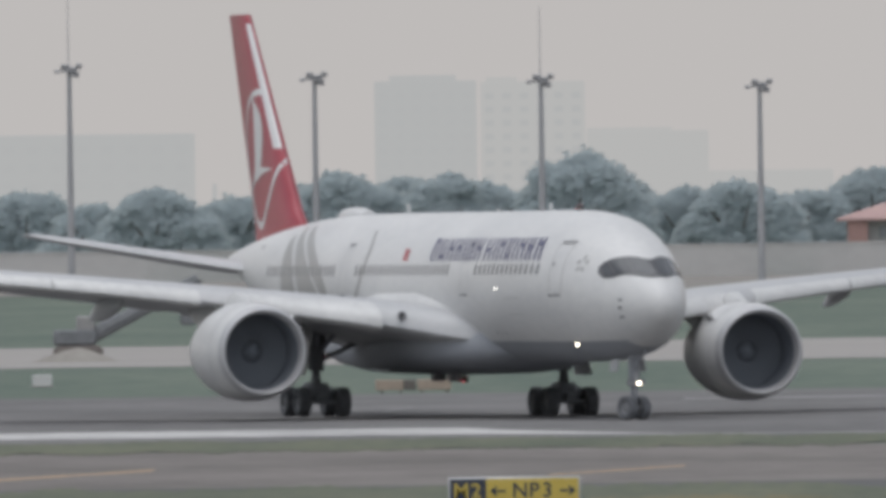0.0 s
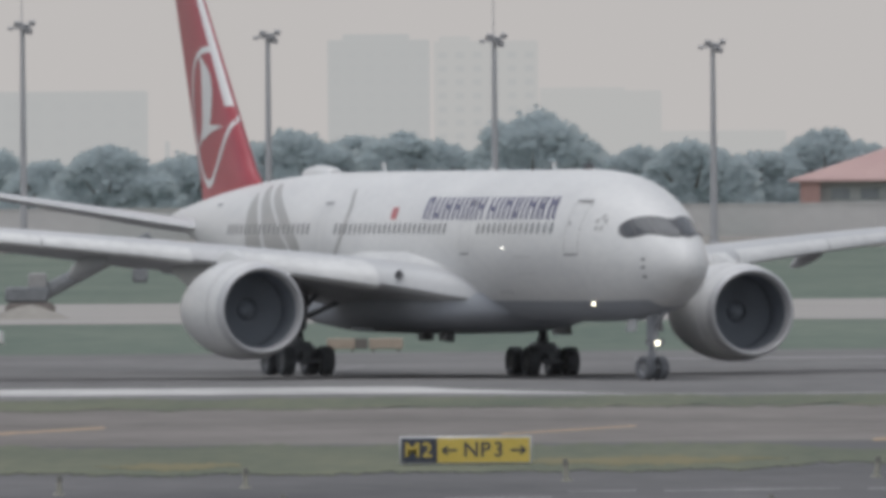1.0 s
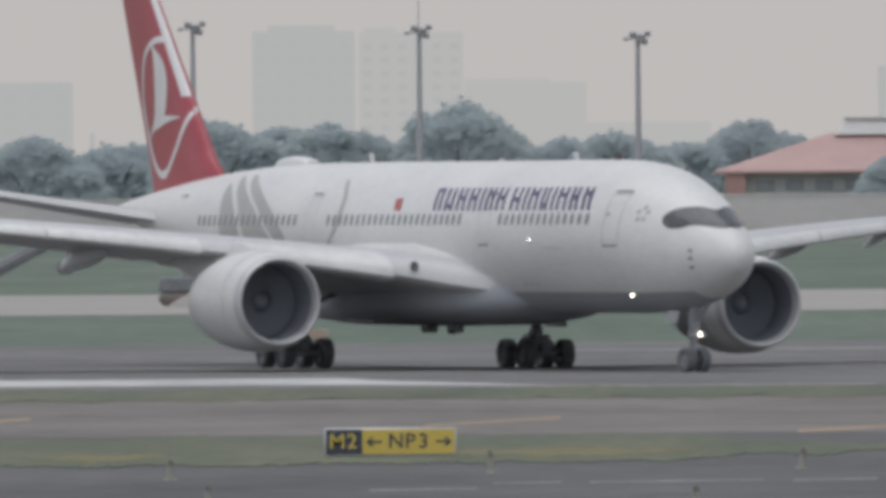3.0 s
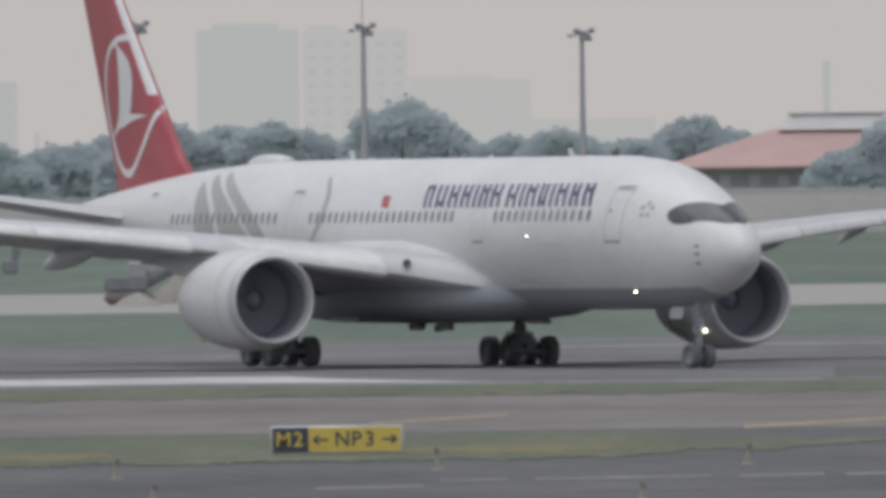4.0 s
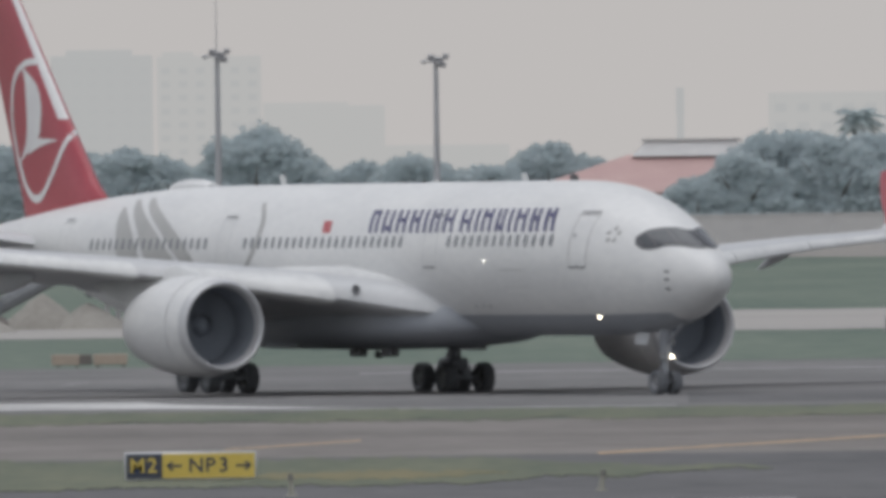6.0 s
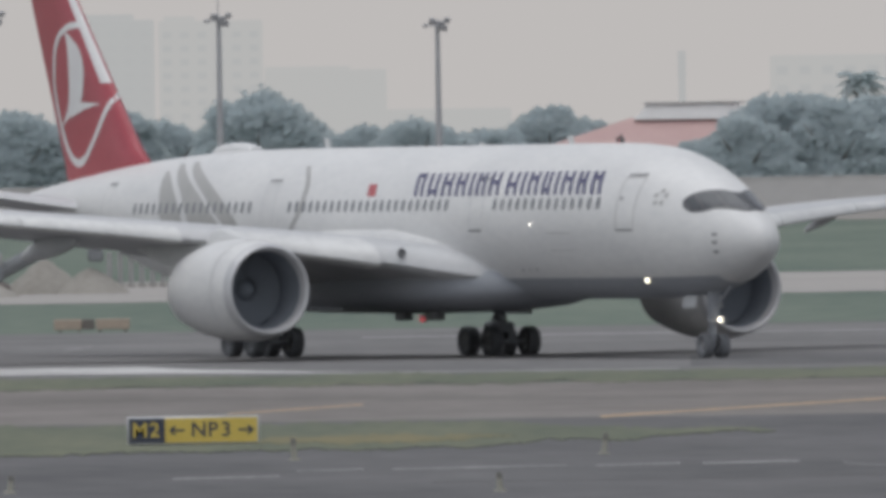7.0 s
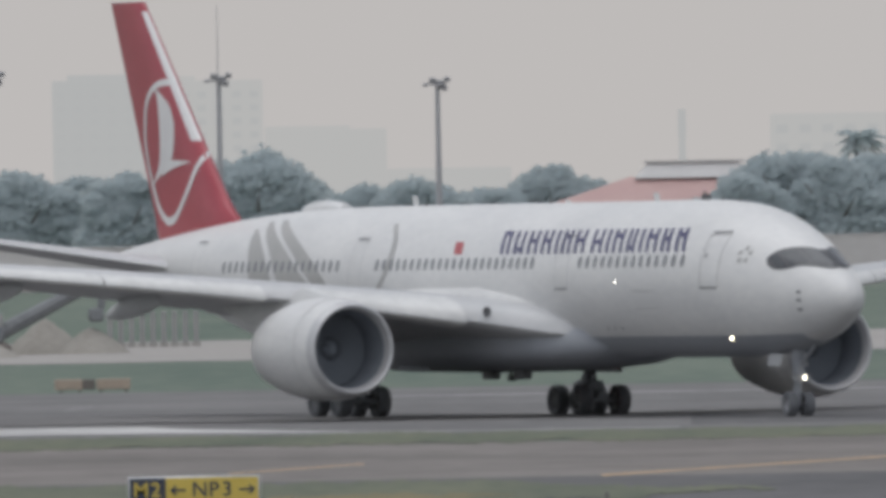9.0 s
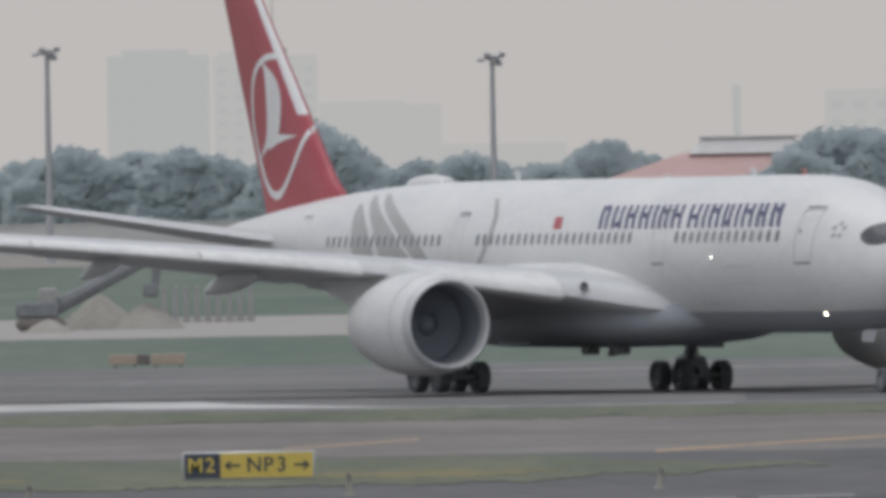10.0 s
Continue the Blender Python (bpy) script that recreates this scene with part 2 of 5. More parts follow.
def strip_of(d0, d1, u0=-2600, u1=2600, rag=0.0, n=60, seed=0, taper=0.0):
    """Corners of a strip between two distances, with ragged edges."""
    rnd = random.Random(seed)
    near, far = [], []
    for i in range(n + 1):
        u = u0 + (u1 - u0) * i / n
        near.append(((u / LENS) * d0, d0 + rnd.uniform(-rag, rag)))
        far.append(((u / LENS) * d1, d1 + rnd.uniform(-rag, rag)))
    return near + far[::-1]


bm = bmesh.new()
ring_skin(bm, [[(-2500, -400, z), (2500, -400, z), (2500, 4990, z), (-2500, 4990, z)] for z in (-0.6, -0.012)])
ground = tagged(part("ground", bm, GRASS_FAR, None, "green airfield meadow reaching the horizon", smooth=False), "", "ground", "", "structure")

slab("asphalt_apron", strip_of(300, 616, rag=0.4, seed=1), 0.004, ASPHALT_NEW, "dark grey worn asphalt taxiway surface", "asphalt")
slab("taxiway_near", strip_of(610, 716, rag=0.8, seed=2), 0.010, SHOULDER, "brownish grey weathered asphalt taxiway", "taxiway")
slab("taxiway_main", strip_of(752, 980, rag=0.8, seed=3), 0.008, ASPHALT, "grey asphalt taxiway under the airliner", "taxiway")
slab("concrete_road", strip_of(1225, 1470, rag=3.0, seed=4), 0.010, CONCRETE, "pale concrete service road", "road")
slab("bare_earth", strip_of(3000, 3990, rag=25, seed=5), 0.06, DIRT, "dry bare earth field before the boundary wall", "field")

# grass island with a tapering end; grass creeps over its edges in tongues


def ragged(u, seed, deep):
    """How far a grass edge strays at u."""
    return deep * (noise.noise((u * 0.011, seed, 0.3)) + 0.6 * noise.noise((u * 0.045, seed, 1.7)) + 0.35 * noise.noise((u * 0.15, seed, 4.1)))


def grass_patch(name, u0, u1, near_d, far_d, deep, z, material, label, seed, round_ends=False):
    near, far = [], []
    n = 260
    for i in range(n + 1):
        u = u0 + (u1 - u0) * i / n
        f = i / n
        a, b = near_d(u), far_d(u)
        if round_ends:
            w = max(0.02, math.sin(math.pi * f)) ** 0.6
            m = (a + b) / 2
            a, b = m + (a - m) * w, m + (b - m) * w
        a2, b2 = a + ragged(u, seed, deep), b + ragged(u, seed + 9.0, deep)
        if b2 < a2 + 0.5:
            a2, b2 = (a2 + b2) / 2 - 0.25, (a2 + b2) / 2 + 0.25
        near.append((u / LENS * a2, a2))
        far.append((u / LENS * b2, b2))
    return slab(name, near + far[::-1], z, material, label, "grass")


def taper(u):
    return max(0.0, (u - 150) / 630)


grass_patch("grass_island", -2600, 790, lambda u: 546 + 24 * taper(u), lambda u: 606 - 32 * taper(u), 9.0, 0.030, GRASS, "green airfield grass island with worn patches", 2.0)
grass_patch("grass_strip", -2600, 2600, lambda u: 715, lambda u: 752, 9.0, 0.030, GRASS, "narrow strip of short green grass", 5.0)
for k, (u0, u1, c, w) in enumerate(((-150, 330, 566, 17), (-900, -640, 560, 12))):
    grass_patch("dry_grass_patch", u0, u1, lambda u: c - w / 2, lambda u: c + w / 2, 7.0, 0.040, GRASS_DRY, "yellowed dry grass patch", 11.0 + k, True)

# painted lines
edge_strip = strip_of(771, 797, -2600, -330, 0.3, 40, 21)
edge_strip = edge_strip[:41] + [(-150 / LENS * 767, 767.0), (40 / LENS * 763, 763.0), (-120 / LENS * 772, 774.0), (-240 / LENS * 780, 784.0)] + edge_strip[41:]
slab("taxiway_edge_line", edge_strip, 0.014, LINE_WHITE, "broad pale worn strip along the taxiway", "line")
slab("taxiway_edge_line", strip_of(757, 761, -40, 620, 0.3, 40, 22), 0.014, LINE_FADED, "thin worn white edge line", "line")
slab("taxiway_far_line", strip_of(925, 932, 60, 1600, 0.5, 40, 23), 0.014, LINE_FADED, "thin worn white line", "line")


def line_between(name, a, b, width, material, label, z=0.016):
    """A painted line between (u, d) places; its ends and middle wear."""
    p, q = spot(*a), spot(*b)
    n = 24
    near, far = [], []
    r = random.Random(int(abs(p.x * 10 + p.y)))
    for i in range(n + 1):
        c = p.lerp(q, i / n)
        w = width * (0.5 + 0.12 * r.uniform(-1, 1))
        near.append((c.x, c.y - w))
        far.append((c.x, c.y + w))
    return slab(name, near + far[::-1], z, material, label, "line")


line_between("guide_line", (-1500, 612), (-880, 660), 5.0, LINE_YELLOW, "worn orange-yellow taxi guide line")
line_between("guide_line", (-180, 633), (60, 654), 3.6, LINE_YELLOW, "worn orange-yellow taxi guide line")
line_between("guide_line", (480, 612), (1000, 650), 4.0, LINE_YELLOW, "worn orange-yellow taxi guide line")
for k, (a, b) in enumerate(((-60, 60), (110, 420), (470, 620), (660, 830))):
    line_between("stop_dash", (a, 507 + k), (b, 509 + k), 2.2, LINE_FADED, "worn white dash on dark asphalt")
line_between("stop_dash", (-280, 497), (-90, 499), 2.0, LINE_FADED, "worn white dash on dark asphalt")
for k in range(8):
    t0, t1 = math.pi * (0.95 + 0.075 * k), math.pi * (0.95 + 0.075 * (k + 1))
    line_between("curved_line", (1060 + 150 * math.cos(t0), 509 + 8 * math.sin(t0)), (1060 + 150 * math.cos(t1), 509 + 8 * math.sin(t1)), 1.2, LINE_FADED, "curved worn white marking")
slab("tar_patch", strip_of(486, 503, 180, 2600, 1.0, 30, 31), 0.012, ASPHALT_NEW, "darker patched asphalt", "asphalt")
slab("tar_patch", strip_of(770, 812, 640, 2600, 1.5, 30, 32), 0.012, ASPHALT_NEW, "darker patched asphalt", "asphalt")
line_between("arrow_stroke", (-470, 880), (-420, 900), 4, LINE_FADED, "short worn white stroke")

# ---- boundary wall ----
wall = thing("boundary_wall", "long weathered grey boundary wall with pale coping", "wall", kind="structure")
for k in range(44):
    x = -330 + 15.03 * k
    bm = bmesh.new()
    box(bm, (x, 3990, 3.0), (15.0, 0.35, 6.0), None, 0.05)
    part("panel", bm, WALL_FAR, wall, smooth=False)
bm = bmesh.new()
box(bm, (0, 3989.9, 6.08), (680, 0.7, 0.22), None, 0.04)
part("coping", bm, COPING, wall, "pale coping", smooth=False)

# ---- light masts ----


def build_mast(u, rise, d=3300.0, rod_h=0.0):
    base = spot(u, d)
    h = EYE_Z + rise / LENS * d
    mast = thing("floodlight_mast", "tall grey steel floodlight mast with lamp crown" + (" and lightning rod" if rod_h else ""), "light mast", "floodlight masts", at=Matrix.Translation(base))
    bm = bmesh.new()
    rod(bm, (0, 0, 0), (0, 0, h - 0.6), 0.62, 0.36, 12, 4)
    part("pole", bm, POST_GREY, mast)
    bm = bmesh.new()
    rod(bm, (0, 0, 0), (0, 0, 0.5), 1.0, 0.9, 12)
    part("base", bm, POST_GREY, mast)
    bm = bmesh.new()
    for k in range(14):
        a, b = 2 * math.pi * k / 14, 2 * math.pi * (k + 1) / 14
        rod(bm, (1.5 * math.cos(a), 1.5 * math.sin(a), h - 1.1), (1.5 * math.cos(b), 1.5 * math.sin(b), h - 1.1), 0.10, n=6)
    for k in range(4):
        a = math.pi * k / 2 + 0.4
        rod(bm, (0, 0, h - 0.9), (1.5 * math.cos(a), 1.5 * math.sin(a), h - 1.1), 0.10, n=6)
    rod(bm, (-2.2, 0, h - 0.9), (2.2, 0, h - 0.2), 0.09, n=6)
    part("crown_ring", bm, POST_GREY, mast)
    for x, z, w, hh in ((-0.75, 0.15, 1.1, 0.9), (0.55, -0.2, 1.3, 0.8), (1.55, 0.3, 0.9, 0.8), (-1.95, -0.55, 0.8, 0.4), (1.0, -1.05, 1.2, 0.7)):
        bm = bmesh.new()
        box(bm, (x, -0.9, h - 0.55 + z), (w, 0.5, hh), pose(0, 0, 0, 25, 8, 0), 0.06)
        part("floodlight", bm, FLOOD, mast)
    if rod_h:
        bm = bmesh.new()
        rod(bm, (-0.1, 0, h - 0.4), (-0.1, 0, h + rod_h), 0.10, 0.05, 6)
        part("lightning_rod", bm, POST_GREY, mast)
    return mast


build_mast(-1020, 322, rod_h=11.0)
build_mast(-586, 302)
build_mast(-185.4, 293, rod_h=11.0)
build_mast(201.5, 279)

# ---- trees ----


def build_tree(u, d, top, wide, seed, lumps=11, low=1.5, label="broad dense tree with an uneven hazy green crown"):
    """top: its height in metres; wide: the crown's width."""
    r = random.Random(seed)
    tree = thing("tree", label, "tree", "trees along the boundary", at=Matrix.Translation(spot(u, d)))
    bm = bmesh.new()
    rod(bm, (0, 0, 0), (r.uniform(-0.5, 0.5), 0, top * 0.55), top * 0.035 + 0.1, top * 0.018, 9, 3)
    for k in range(5):
        a = 2 * math.pi * k / 5 + r.uniform(-0.4, 0.4)
        rod(bm, (0, 0, top * r.uniform(0.28, 0.45)), (wide * 0.32 * math.cos(a), wide * 0.32 * math.sin(a), top * r.uniform(0.6, 0.78)), top * 0.016 + 0.05, 0.05, 6)
    part("trunk", bm, BARK, tree)
    verts, faces = [], []
    blobs = []
    for k in range(lumps):
        f = k / max(1, lumps - 1)
        x = (f - 0.5) * wide * 0.84 + r.uniform(-0.05, 0.05) * wide
        edge = 1 - (2 * abs(f - 0.5)) ** 2.4 * 0.5
        size = wide * r.uniform(0.13, 0.20)
        hz = size * r.uniform(0.55, 0.8)
        z = max(low + hz, top * edge * r.uniform(0.88, 1.0) - hz)
        blobs.append((x, r.uniform(-0.08, 0.08) * wide, z, size, hz))
        zz = z - hz * 0.8
        while zz > 4.5:
            blobs.append((x + r.uniform(-0.05, 0.05) * wide, r.uniform(-0.06, 0.06) * wide, zz, size * 1.1, hz))
            zz -= hz * 0.9
    # foliage too dense to see through, behind outer leaves; keeps the gaps pale
    for bx, by, bz, s, hz in blobs:
        rows, cols, k0 = 6, 9, len(verts)
        for i in range(rows + 1):
            for j in range(cols):
                t, g = math.pi * i / rows, 2 * math.pi * j / cols
                v = Vector((math.sin(t) * math.cos(g), math.sin(t) * math.sin(g), math.cos(t))) * (0.86 + 0.10 * r.uniform(-1, 1))
                verts.append(Vector((bx + v.x * s, by + v.y * s * 0.55, max(0.2, bz + v.z * hz))))
        for i in range(rows):
            for j in range(cols):
                a, b = k0 + i * cols + j, k0 + i * cols + (j + 1) % cols
                faces.append((a, b, b + cols, a + cols))
    for bx, by, bz, s, hz in blobs:
        for _ in range(int(150 + s * 55)):
            v = Vector((r.gauss(0, 1), r.gauss(0, 1), r.gauss(0, 1))).normalized() * (r.uniform(0.2, 1.0) ** 0.4) * (1 + 0.15 * r.gauss(0, 1))
            c = Vector((bx + v.x * s, by + v.y * s * 0.6, bz + v.z * hz))
            if c.z < 0.3:
                continue
            n = Vector((r.gauss(0, 0.25), -1.0 + r.gauss(0, 0.15), 0.25 + r.gauss(0, 0.2))).normalized()
            q = n.to_track_quat("Z", "Y").to_matrix()
            l = r.uniform(0.4, 1.0)
            k = len(verts)
            for px, py in ((-1, 0), (-0.2, -0.7), (1, 0.1), (0.1, 0.8)):
                verts.append(c + q @ Vector((px * l, py * l, r.uniform(-0.15, 0.15))))
            faces.append((k, k + 1, k + 2, k + 3))
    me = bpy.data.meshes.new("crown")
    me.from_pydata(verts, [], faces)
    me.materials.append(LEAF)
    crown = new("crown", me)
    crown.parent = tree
    return tree


def rise(px, d):
    return EYE_Z + px / LENS * d


for i, (u, px, wide_px, d, lumps) in enumerate((
        (-1290, 78, 200, 4120, 9), (-1100, 86, 170, 4150, 9), (-985, 70, 130, 4100, 8), (-870, 96, 180, 4060, 11), (-720, 86, 170, 4100, 9), (-620, 92, 140, 4140, 9), (-535, 116, 190, 4080, 11), (-440, 104, 150, 4120, 9), (-355, 118, 130, 4060, 8),
        (-270, 100, 150, 4100, 9), (-120, 146, 200, 4050, 13), (-40, 100, 140, 4110, 9), (60, 86, 150, 4090, 9), (165, 96, 190, 4060, 11), (285, 80, 140, 4120, 9), (400, 112, 170, 4125, 10), (470, 96, 120, 4135, 8),
        (660, 44, 130, 4030, 8), (745, 92, 150, 4030, 10), (812, 142, 190, 4040, 12), (905, 116, 180, 4035, 11), (975, 130, 160, 4040, 10), (1070, 100, 180, 4050, 10), (1190, 96, 190, 4060, 10), (1330, 80, 200, 4080, 10))):
    build_tree(u, d, rise(px + 12, d), 1.18 * wide_px / LENS * d, 100 + i, lumps)


def build_palm(u, d, top):
    palm = thing("palm_tree", "ragged palm tree standing above the other trees", "palm tree", at=Matrix.Translation(spot(u, d)))
    bm = bmesh.new()
    rod(bm, (0, 0, 0), (0.6, 0, top - 1.8), 0.42, 0.26, 9, 4)
    part("trunk", bm, BARK, palm)
    r = random.Random(5)
    for k in range(44):
        a = 2 * math.pi * k / 22 + r.uniform(-0.15, 0.15)
        up = r.uniform(-1.6, 1.7)
        ln = r.uniform(3.6, 5.4) * (1.35 if math.cos(a) > 0.2 else 0.95)
        bm = bmesh.new()
        rows = []
        for j in range(8):
            f = j / 7
            out = ln * f
            z = top - 1.8 + up * 2.6 * f * (1 - 0.3 * f) - 2.4 * f * f
            w = 1.05 * math.sin(math.pi * min(0.97, f * 0.9 + 0.08))
            c = Vector((0.6 + out * math.cos(a), out * math.sin(a), z))
            side = Vector((-math.sin(a), math.cos(a), 0)) * w
            rows.append([c - side + Vector((0, 0, -w * 0.7)), c, c + side + Vector((0, 0, -w * 0.7))])
        sheet_rows(bm, rows)
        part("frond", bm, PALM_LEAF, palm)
    return palm


def sheet_rows(bm, grid):
    vs = [[bm.verts.new(p) for p in row] for row in grid]
    for a, b in zip(vs, vs[1:]):
        for i in range(len(a) - 1):
            bm.faces.new((a[i], a[i + 1], b[i + 1], b[i]))


build_palm(938, 4062, rise(180, 4062))

# ---- red-roofed building ----


def build_hall():
    d = 4056.0
    k = d / LENS
    hall = thing("airport_hall", "low hall with a broad red hipped roof and pale lantern", "building", at=Matrix.Translation(spot(640, d)))
    x0, x1 = (345 - 640) * k, (905 - 640) * k
    eave, ridge = rise(32, d), rise(98, d)
    bm = bmesh.new()
    box(bm, ((x0 + x1) / 2, 14, eave / 2), (x1 - x0 - 3.0, 24, eave), None, 0.1)
    part("wall", bm, PLASTER, hall, smooth=False)
    bm = bmesh.new()
    box(bm, (x0 + 3.0, 1.2, eave / 2), (4.0, 3.0, eave), None, 0.1)
    part("porch", bm, PINK, hall, "salmon-painted porch", smooth=False)
    n = 9
    for i in range(n):
        bm = bmesh.new()
        box(bm, (x0 + 9 + (x1 - x0 - 16) * i / (n - 1), 1.9, eave * 0.74), (3.6, 0.3, 2.2), None, 0.04)
        part("window", bm, WINDOW_FAR, hall, smooth=False)
    a, b = (540 - 640) * k, (780 - 640) * k
    bm = bmesh.new()
    low = [(x0 - 1, -1, eave), (x1 + 1, -1, eave), (x1 + 1, 29, eave), (x0 - 1, 29, eave)]
    base = [(x, y, z - 0.5) for x, y, z in low]
    top = [(a, 12, ridge), (b, 12, ridge), (b, 16, ridge), (a, 16, ridge)]
    ring_skin(bm, [base, low, top])
    part("roof", bm, ROOF_RED, hall, "red tiled hipped roof, paled for haze", smooth=False)
    bm = bmesh.new()
    l0, l1 = (572 - 640) * k, (738 - 640) * k
    t = rise(126, d)
    ring_skin(bm, [[(l0 - 2.6, 10, ridge - 0.3), (l1 + 2.6, 10, ridge - 0.3), (l1 + 2.6, 18, ridge - 0.3), (l0 - 2.6, 18, ridge - 0.3)], [(l0, 11, t - 0.5), (l1 - 0.6, 11, t - 0.5), (l1 - 0.6, 17, t - 0.5), (l0, 17, t - 0.5)]])
    lan = part("lantern", bm, ROOF_PALE, hall, "pale roof lantern", smooth=False)
    bm = bmesh.new()
    box(bm, ((l0 + l1) / 2, 14, t - 0.25), (l1 - l0 + 1.2, 7, 0.5), None, 0.05)
    part("lantern_rim", bm, PLASTER, lan, smooth=False)
    return hall


build_hall()

# ---- towers far off, haze painted into their glow ----
bm = bmesh.new()
sheet_rows(bm, [[(x, 4960 - x * x / 5000, z) for x in range(-2400, 2401, 400)] for z in (-2, 450, 900)])
tagged(part("backdrop", bm, SKY_HAZE, None, "plain pale overcast sky low over the horizon"), "", "sky", "", "structure")


def build_tower(u0, u1, px, d, material, label, name="high_rise", rows=0, cols=0, steps=()):
    k = d / LENS
    w = (u1 - u0) * k
    h = rise(px, d)
    tower = thing(name, label, "building", at=Matrix.Translation(spot((u0 + u1) / 2, d)))
    bm = bmesh.new()
    box(bm, (0, 0, h / 2), (w, 12, h), None, 0.3)
    part("wall", bm, material, tower, smooth=False)
    for f0, f1, extra in steps:
        bm = bmesh.new()
        e = extra * k
        box(bm, ((f0 + f1) / 2 * w - w / 2, 0, h + e / 2 - 0.5), ((f1 - f0) * w, 10, e + 1.0), None, 0.2)
        part("roof_house", bm, material, tower, smooth=False)
    if rows:
        me = None
        for i in range(cols):
            for j in range(rows):
                x = -w / 2 + w * (i + 0.5) / cols
                z = h * (0.32 + 0.64 * (j + 0.5) / rows)
                if me is None:
                    bm = bmesh.new()
                    box(bm, (0, 0, 0), (w / cols * 0.5, 0.3, h * 0.64 / rows * 0.45))
                    me = part("window", bm, FAR_WINDOW, tower, smooth=False)
                    me.matrix_basis = Matrix.Translation((x, -6.05, z))
                else:
                    ob = new("window", me.data)
                    ob.parent = tower
                    ob.matrix_basis = Matrix.Translation((x, -6.05, z))
    return tower


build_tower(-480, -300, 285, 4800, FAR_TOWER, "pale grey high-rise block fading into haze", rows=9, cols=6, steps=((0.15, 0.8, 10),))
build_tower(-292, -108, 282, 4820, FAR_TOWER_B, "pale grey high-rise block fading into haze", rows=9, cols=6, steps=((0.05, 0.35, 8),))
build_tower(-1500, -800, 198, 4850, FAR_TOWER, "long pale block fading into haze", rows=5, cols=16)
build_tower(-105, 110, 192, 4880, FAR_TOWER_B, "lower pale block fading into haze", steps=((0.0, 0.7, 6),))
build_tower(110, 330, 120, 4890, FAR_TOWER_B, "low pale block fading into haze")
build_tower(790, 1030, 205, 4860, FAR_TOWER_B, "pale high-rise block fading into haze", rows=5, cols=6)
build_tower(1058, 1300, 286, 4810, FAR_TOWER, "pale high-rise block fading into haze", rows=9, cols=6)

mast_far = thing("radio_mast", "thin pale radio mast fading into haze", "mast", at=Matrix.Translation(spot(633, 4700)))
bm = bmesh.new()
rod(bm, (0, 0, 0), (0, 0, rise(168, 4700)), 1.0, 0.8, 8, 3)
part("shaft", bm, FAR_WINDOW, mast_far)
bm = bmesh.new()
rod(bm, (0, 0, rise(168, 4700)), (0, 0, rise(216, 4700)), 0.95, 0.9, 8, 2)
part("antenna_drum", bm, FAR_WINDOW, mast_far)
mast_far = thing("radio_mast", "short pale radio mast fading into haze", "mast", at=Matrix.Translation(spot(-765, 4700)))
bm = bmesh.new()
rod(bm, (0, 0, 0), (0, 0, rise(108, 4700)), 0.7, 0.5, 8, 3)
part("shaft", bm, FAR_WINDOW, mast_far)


# ---- the airliner ----
# its own axes: x forward, y to its left, z up; the origin lies on the ground midway between the main gears
NOSE = 33.4
# distance from the nose: top, bottom, half width
HULL = [
    (0.0, 4.58, 4.46, 0.02), (0.12, 4.90, 4.15, 0.35), (0.4, 5.18, 3.90, 0.61), (0.9, 5.52, 3.60, 0.91), (1.6, 5.92, 3.28, 1.21),
    (2.5, 6.36, 2.98, 1.52), (3.5, 6.82, 2.74, 1.81), (4.6, 7.27, 2.57, 2.08), (6.0, 7.73, 2.43, 2.38), (8.0, 8.17, 2.35, 2.72),
    (10.5, 8.38, 2.32, 2.93), (13.0, 8.41, 2.32, 2.98), (20.0, 8.41, 2.32, 2.98), (40.0, 8.41, 2.32, 2.98), (44.0, 8.38, 2.32, 2.98), (48.0, 8.28, 2.62, 2.93),
    (52.0, 8.08, 3.35, 2.66), (56.0, 7.78, 4.30, 2.16), (60.0, 7.40, 5.25, 1.48), (63.5, 7.02, 5.90, 0.84), (65.6, 6.75, 6.25, 0.40), (66.2, 6.65, 6.33, 0.22),
]


def hull(x):
    top, low, wide = lerp_table(HULL, NOSE - x)
    return (top + low) / 2, (top - low) / 2, wide


def skin(x, z, out=0.0, side=-1):
    """The point of the hull's side at x and height z, moved outwards."""
    zc, rz, w = hull(x)
    f = max(-0.999, min(0.999, (z - zc) / rz))
    y = w * math.sqrt(1 - f * f)
    n = Vector((0, y / (w * w), (z - zc) / (rz * rz))).normalized()
    return Vector((x, side * (y + n.y * out), z + n.z * out))


def brow(y, z, out=0.0):
    """The point of the nose that shows at y, z from ahead, moved forwards."""
    a, b = 0.0, 11.0
    for _ in range(40):
        s = (a + b) / 2
        zc, rz, w = hull(NOSE - s)
        if (y / w) ** 2 + ((z - zc) / rz) ** 2 > 1:
            a = s
        else:
            b = s
    x = NOSE - s
    zc, rz, w = hull(x)
    n = Vector((0.5, y / w, (z - zc) / rz)).normalized()
    return Vector((x, y, z)) + n * out


def sheet(bm, grid):
    vs = [[bm.verts.new(p) for p in row] for row in grid]
    for a, b in zip(vs, vs[1:]):
        for i in range(len(a) - 1):
            bm.faces.new((a[i], a[i + 1], b[i + 1], b[i]))


def patch(bm, x0, x1, z0, z1, slant=0.0, out=0.012, nx=2, nz=4):
    """A painted four-sided mark on the hull's side; slant moves its upper edge forwards."""
    sheet(bm, [[skin(x0 + (x1 - x0) * i / nx + slant * k / nz, z0 + (z1 - z0) * k / nz, out) for i in range(nx + 1)] for k in range(nz + 1)])


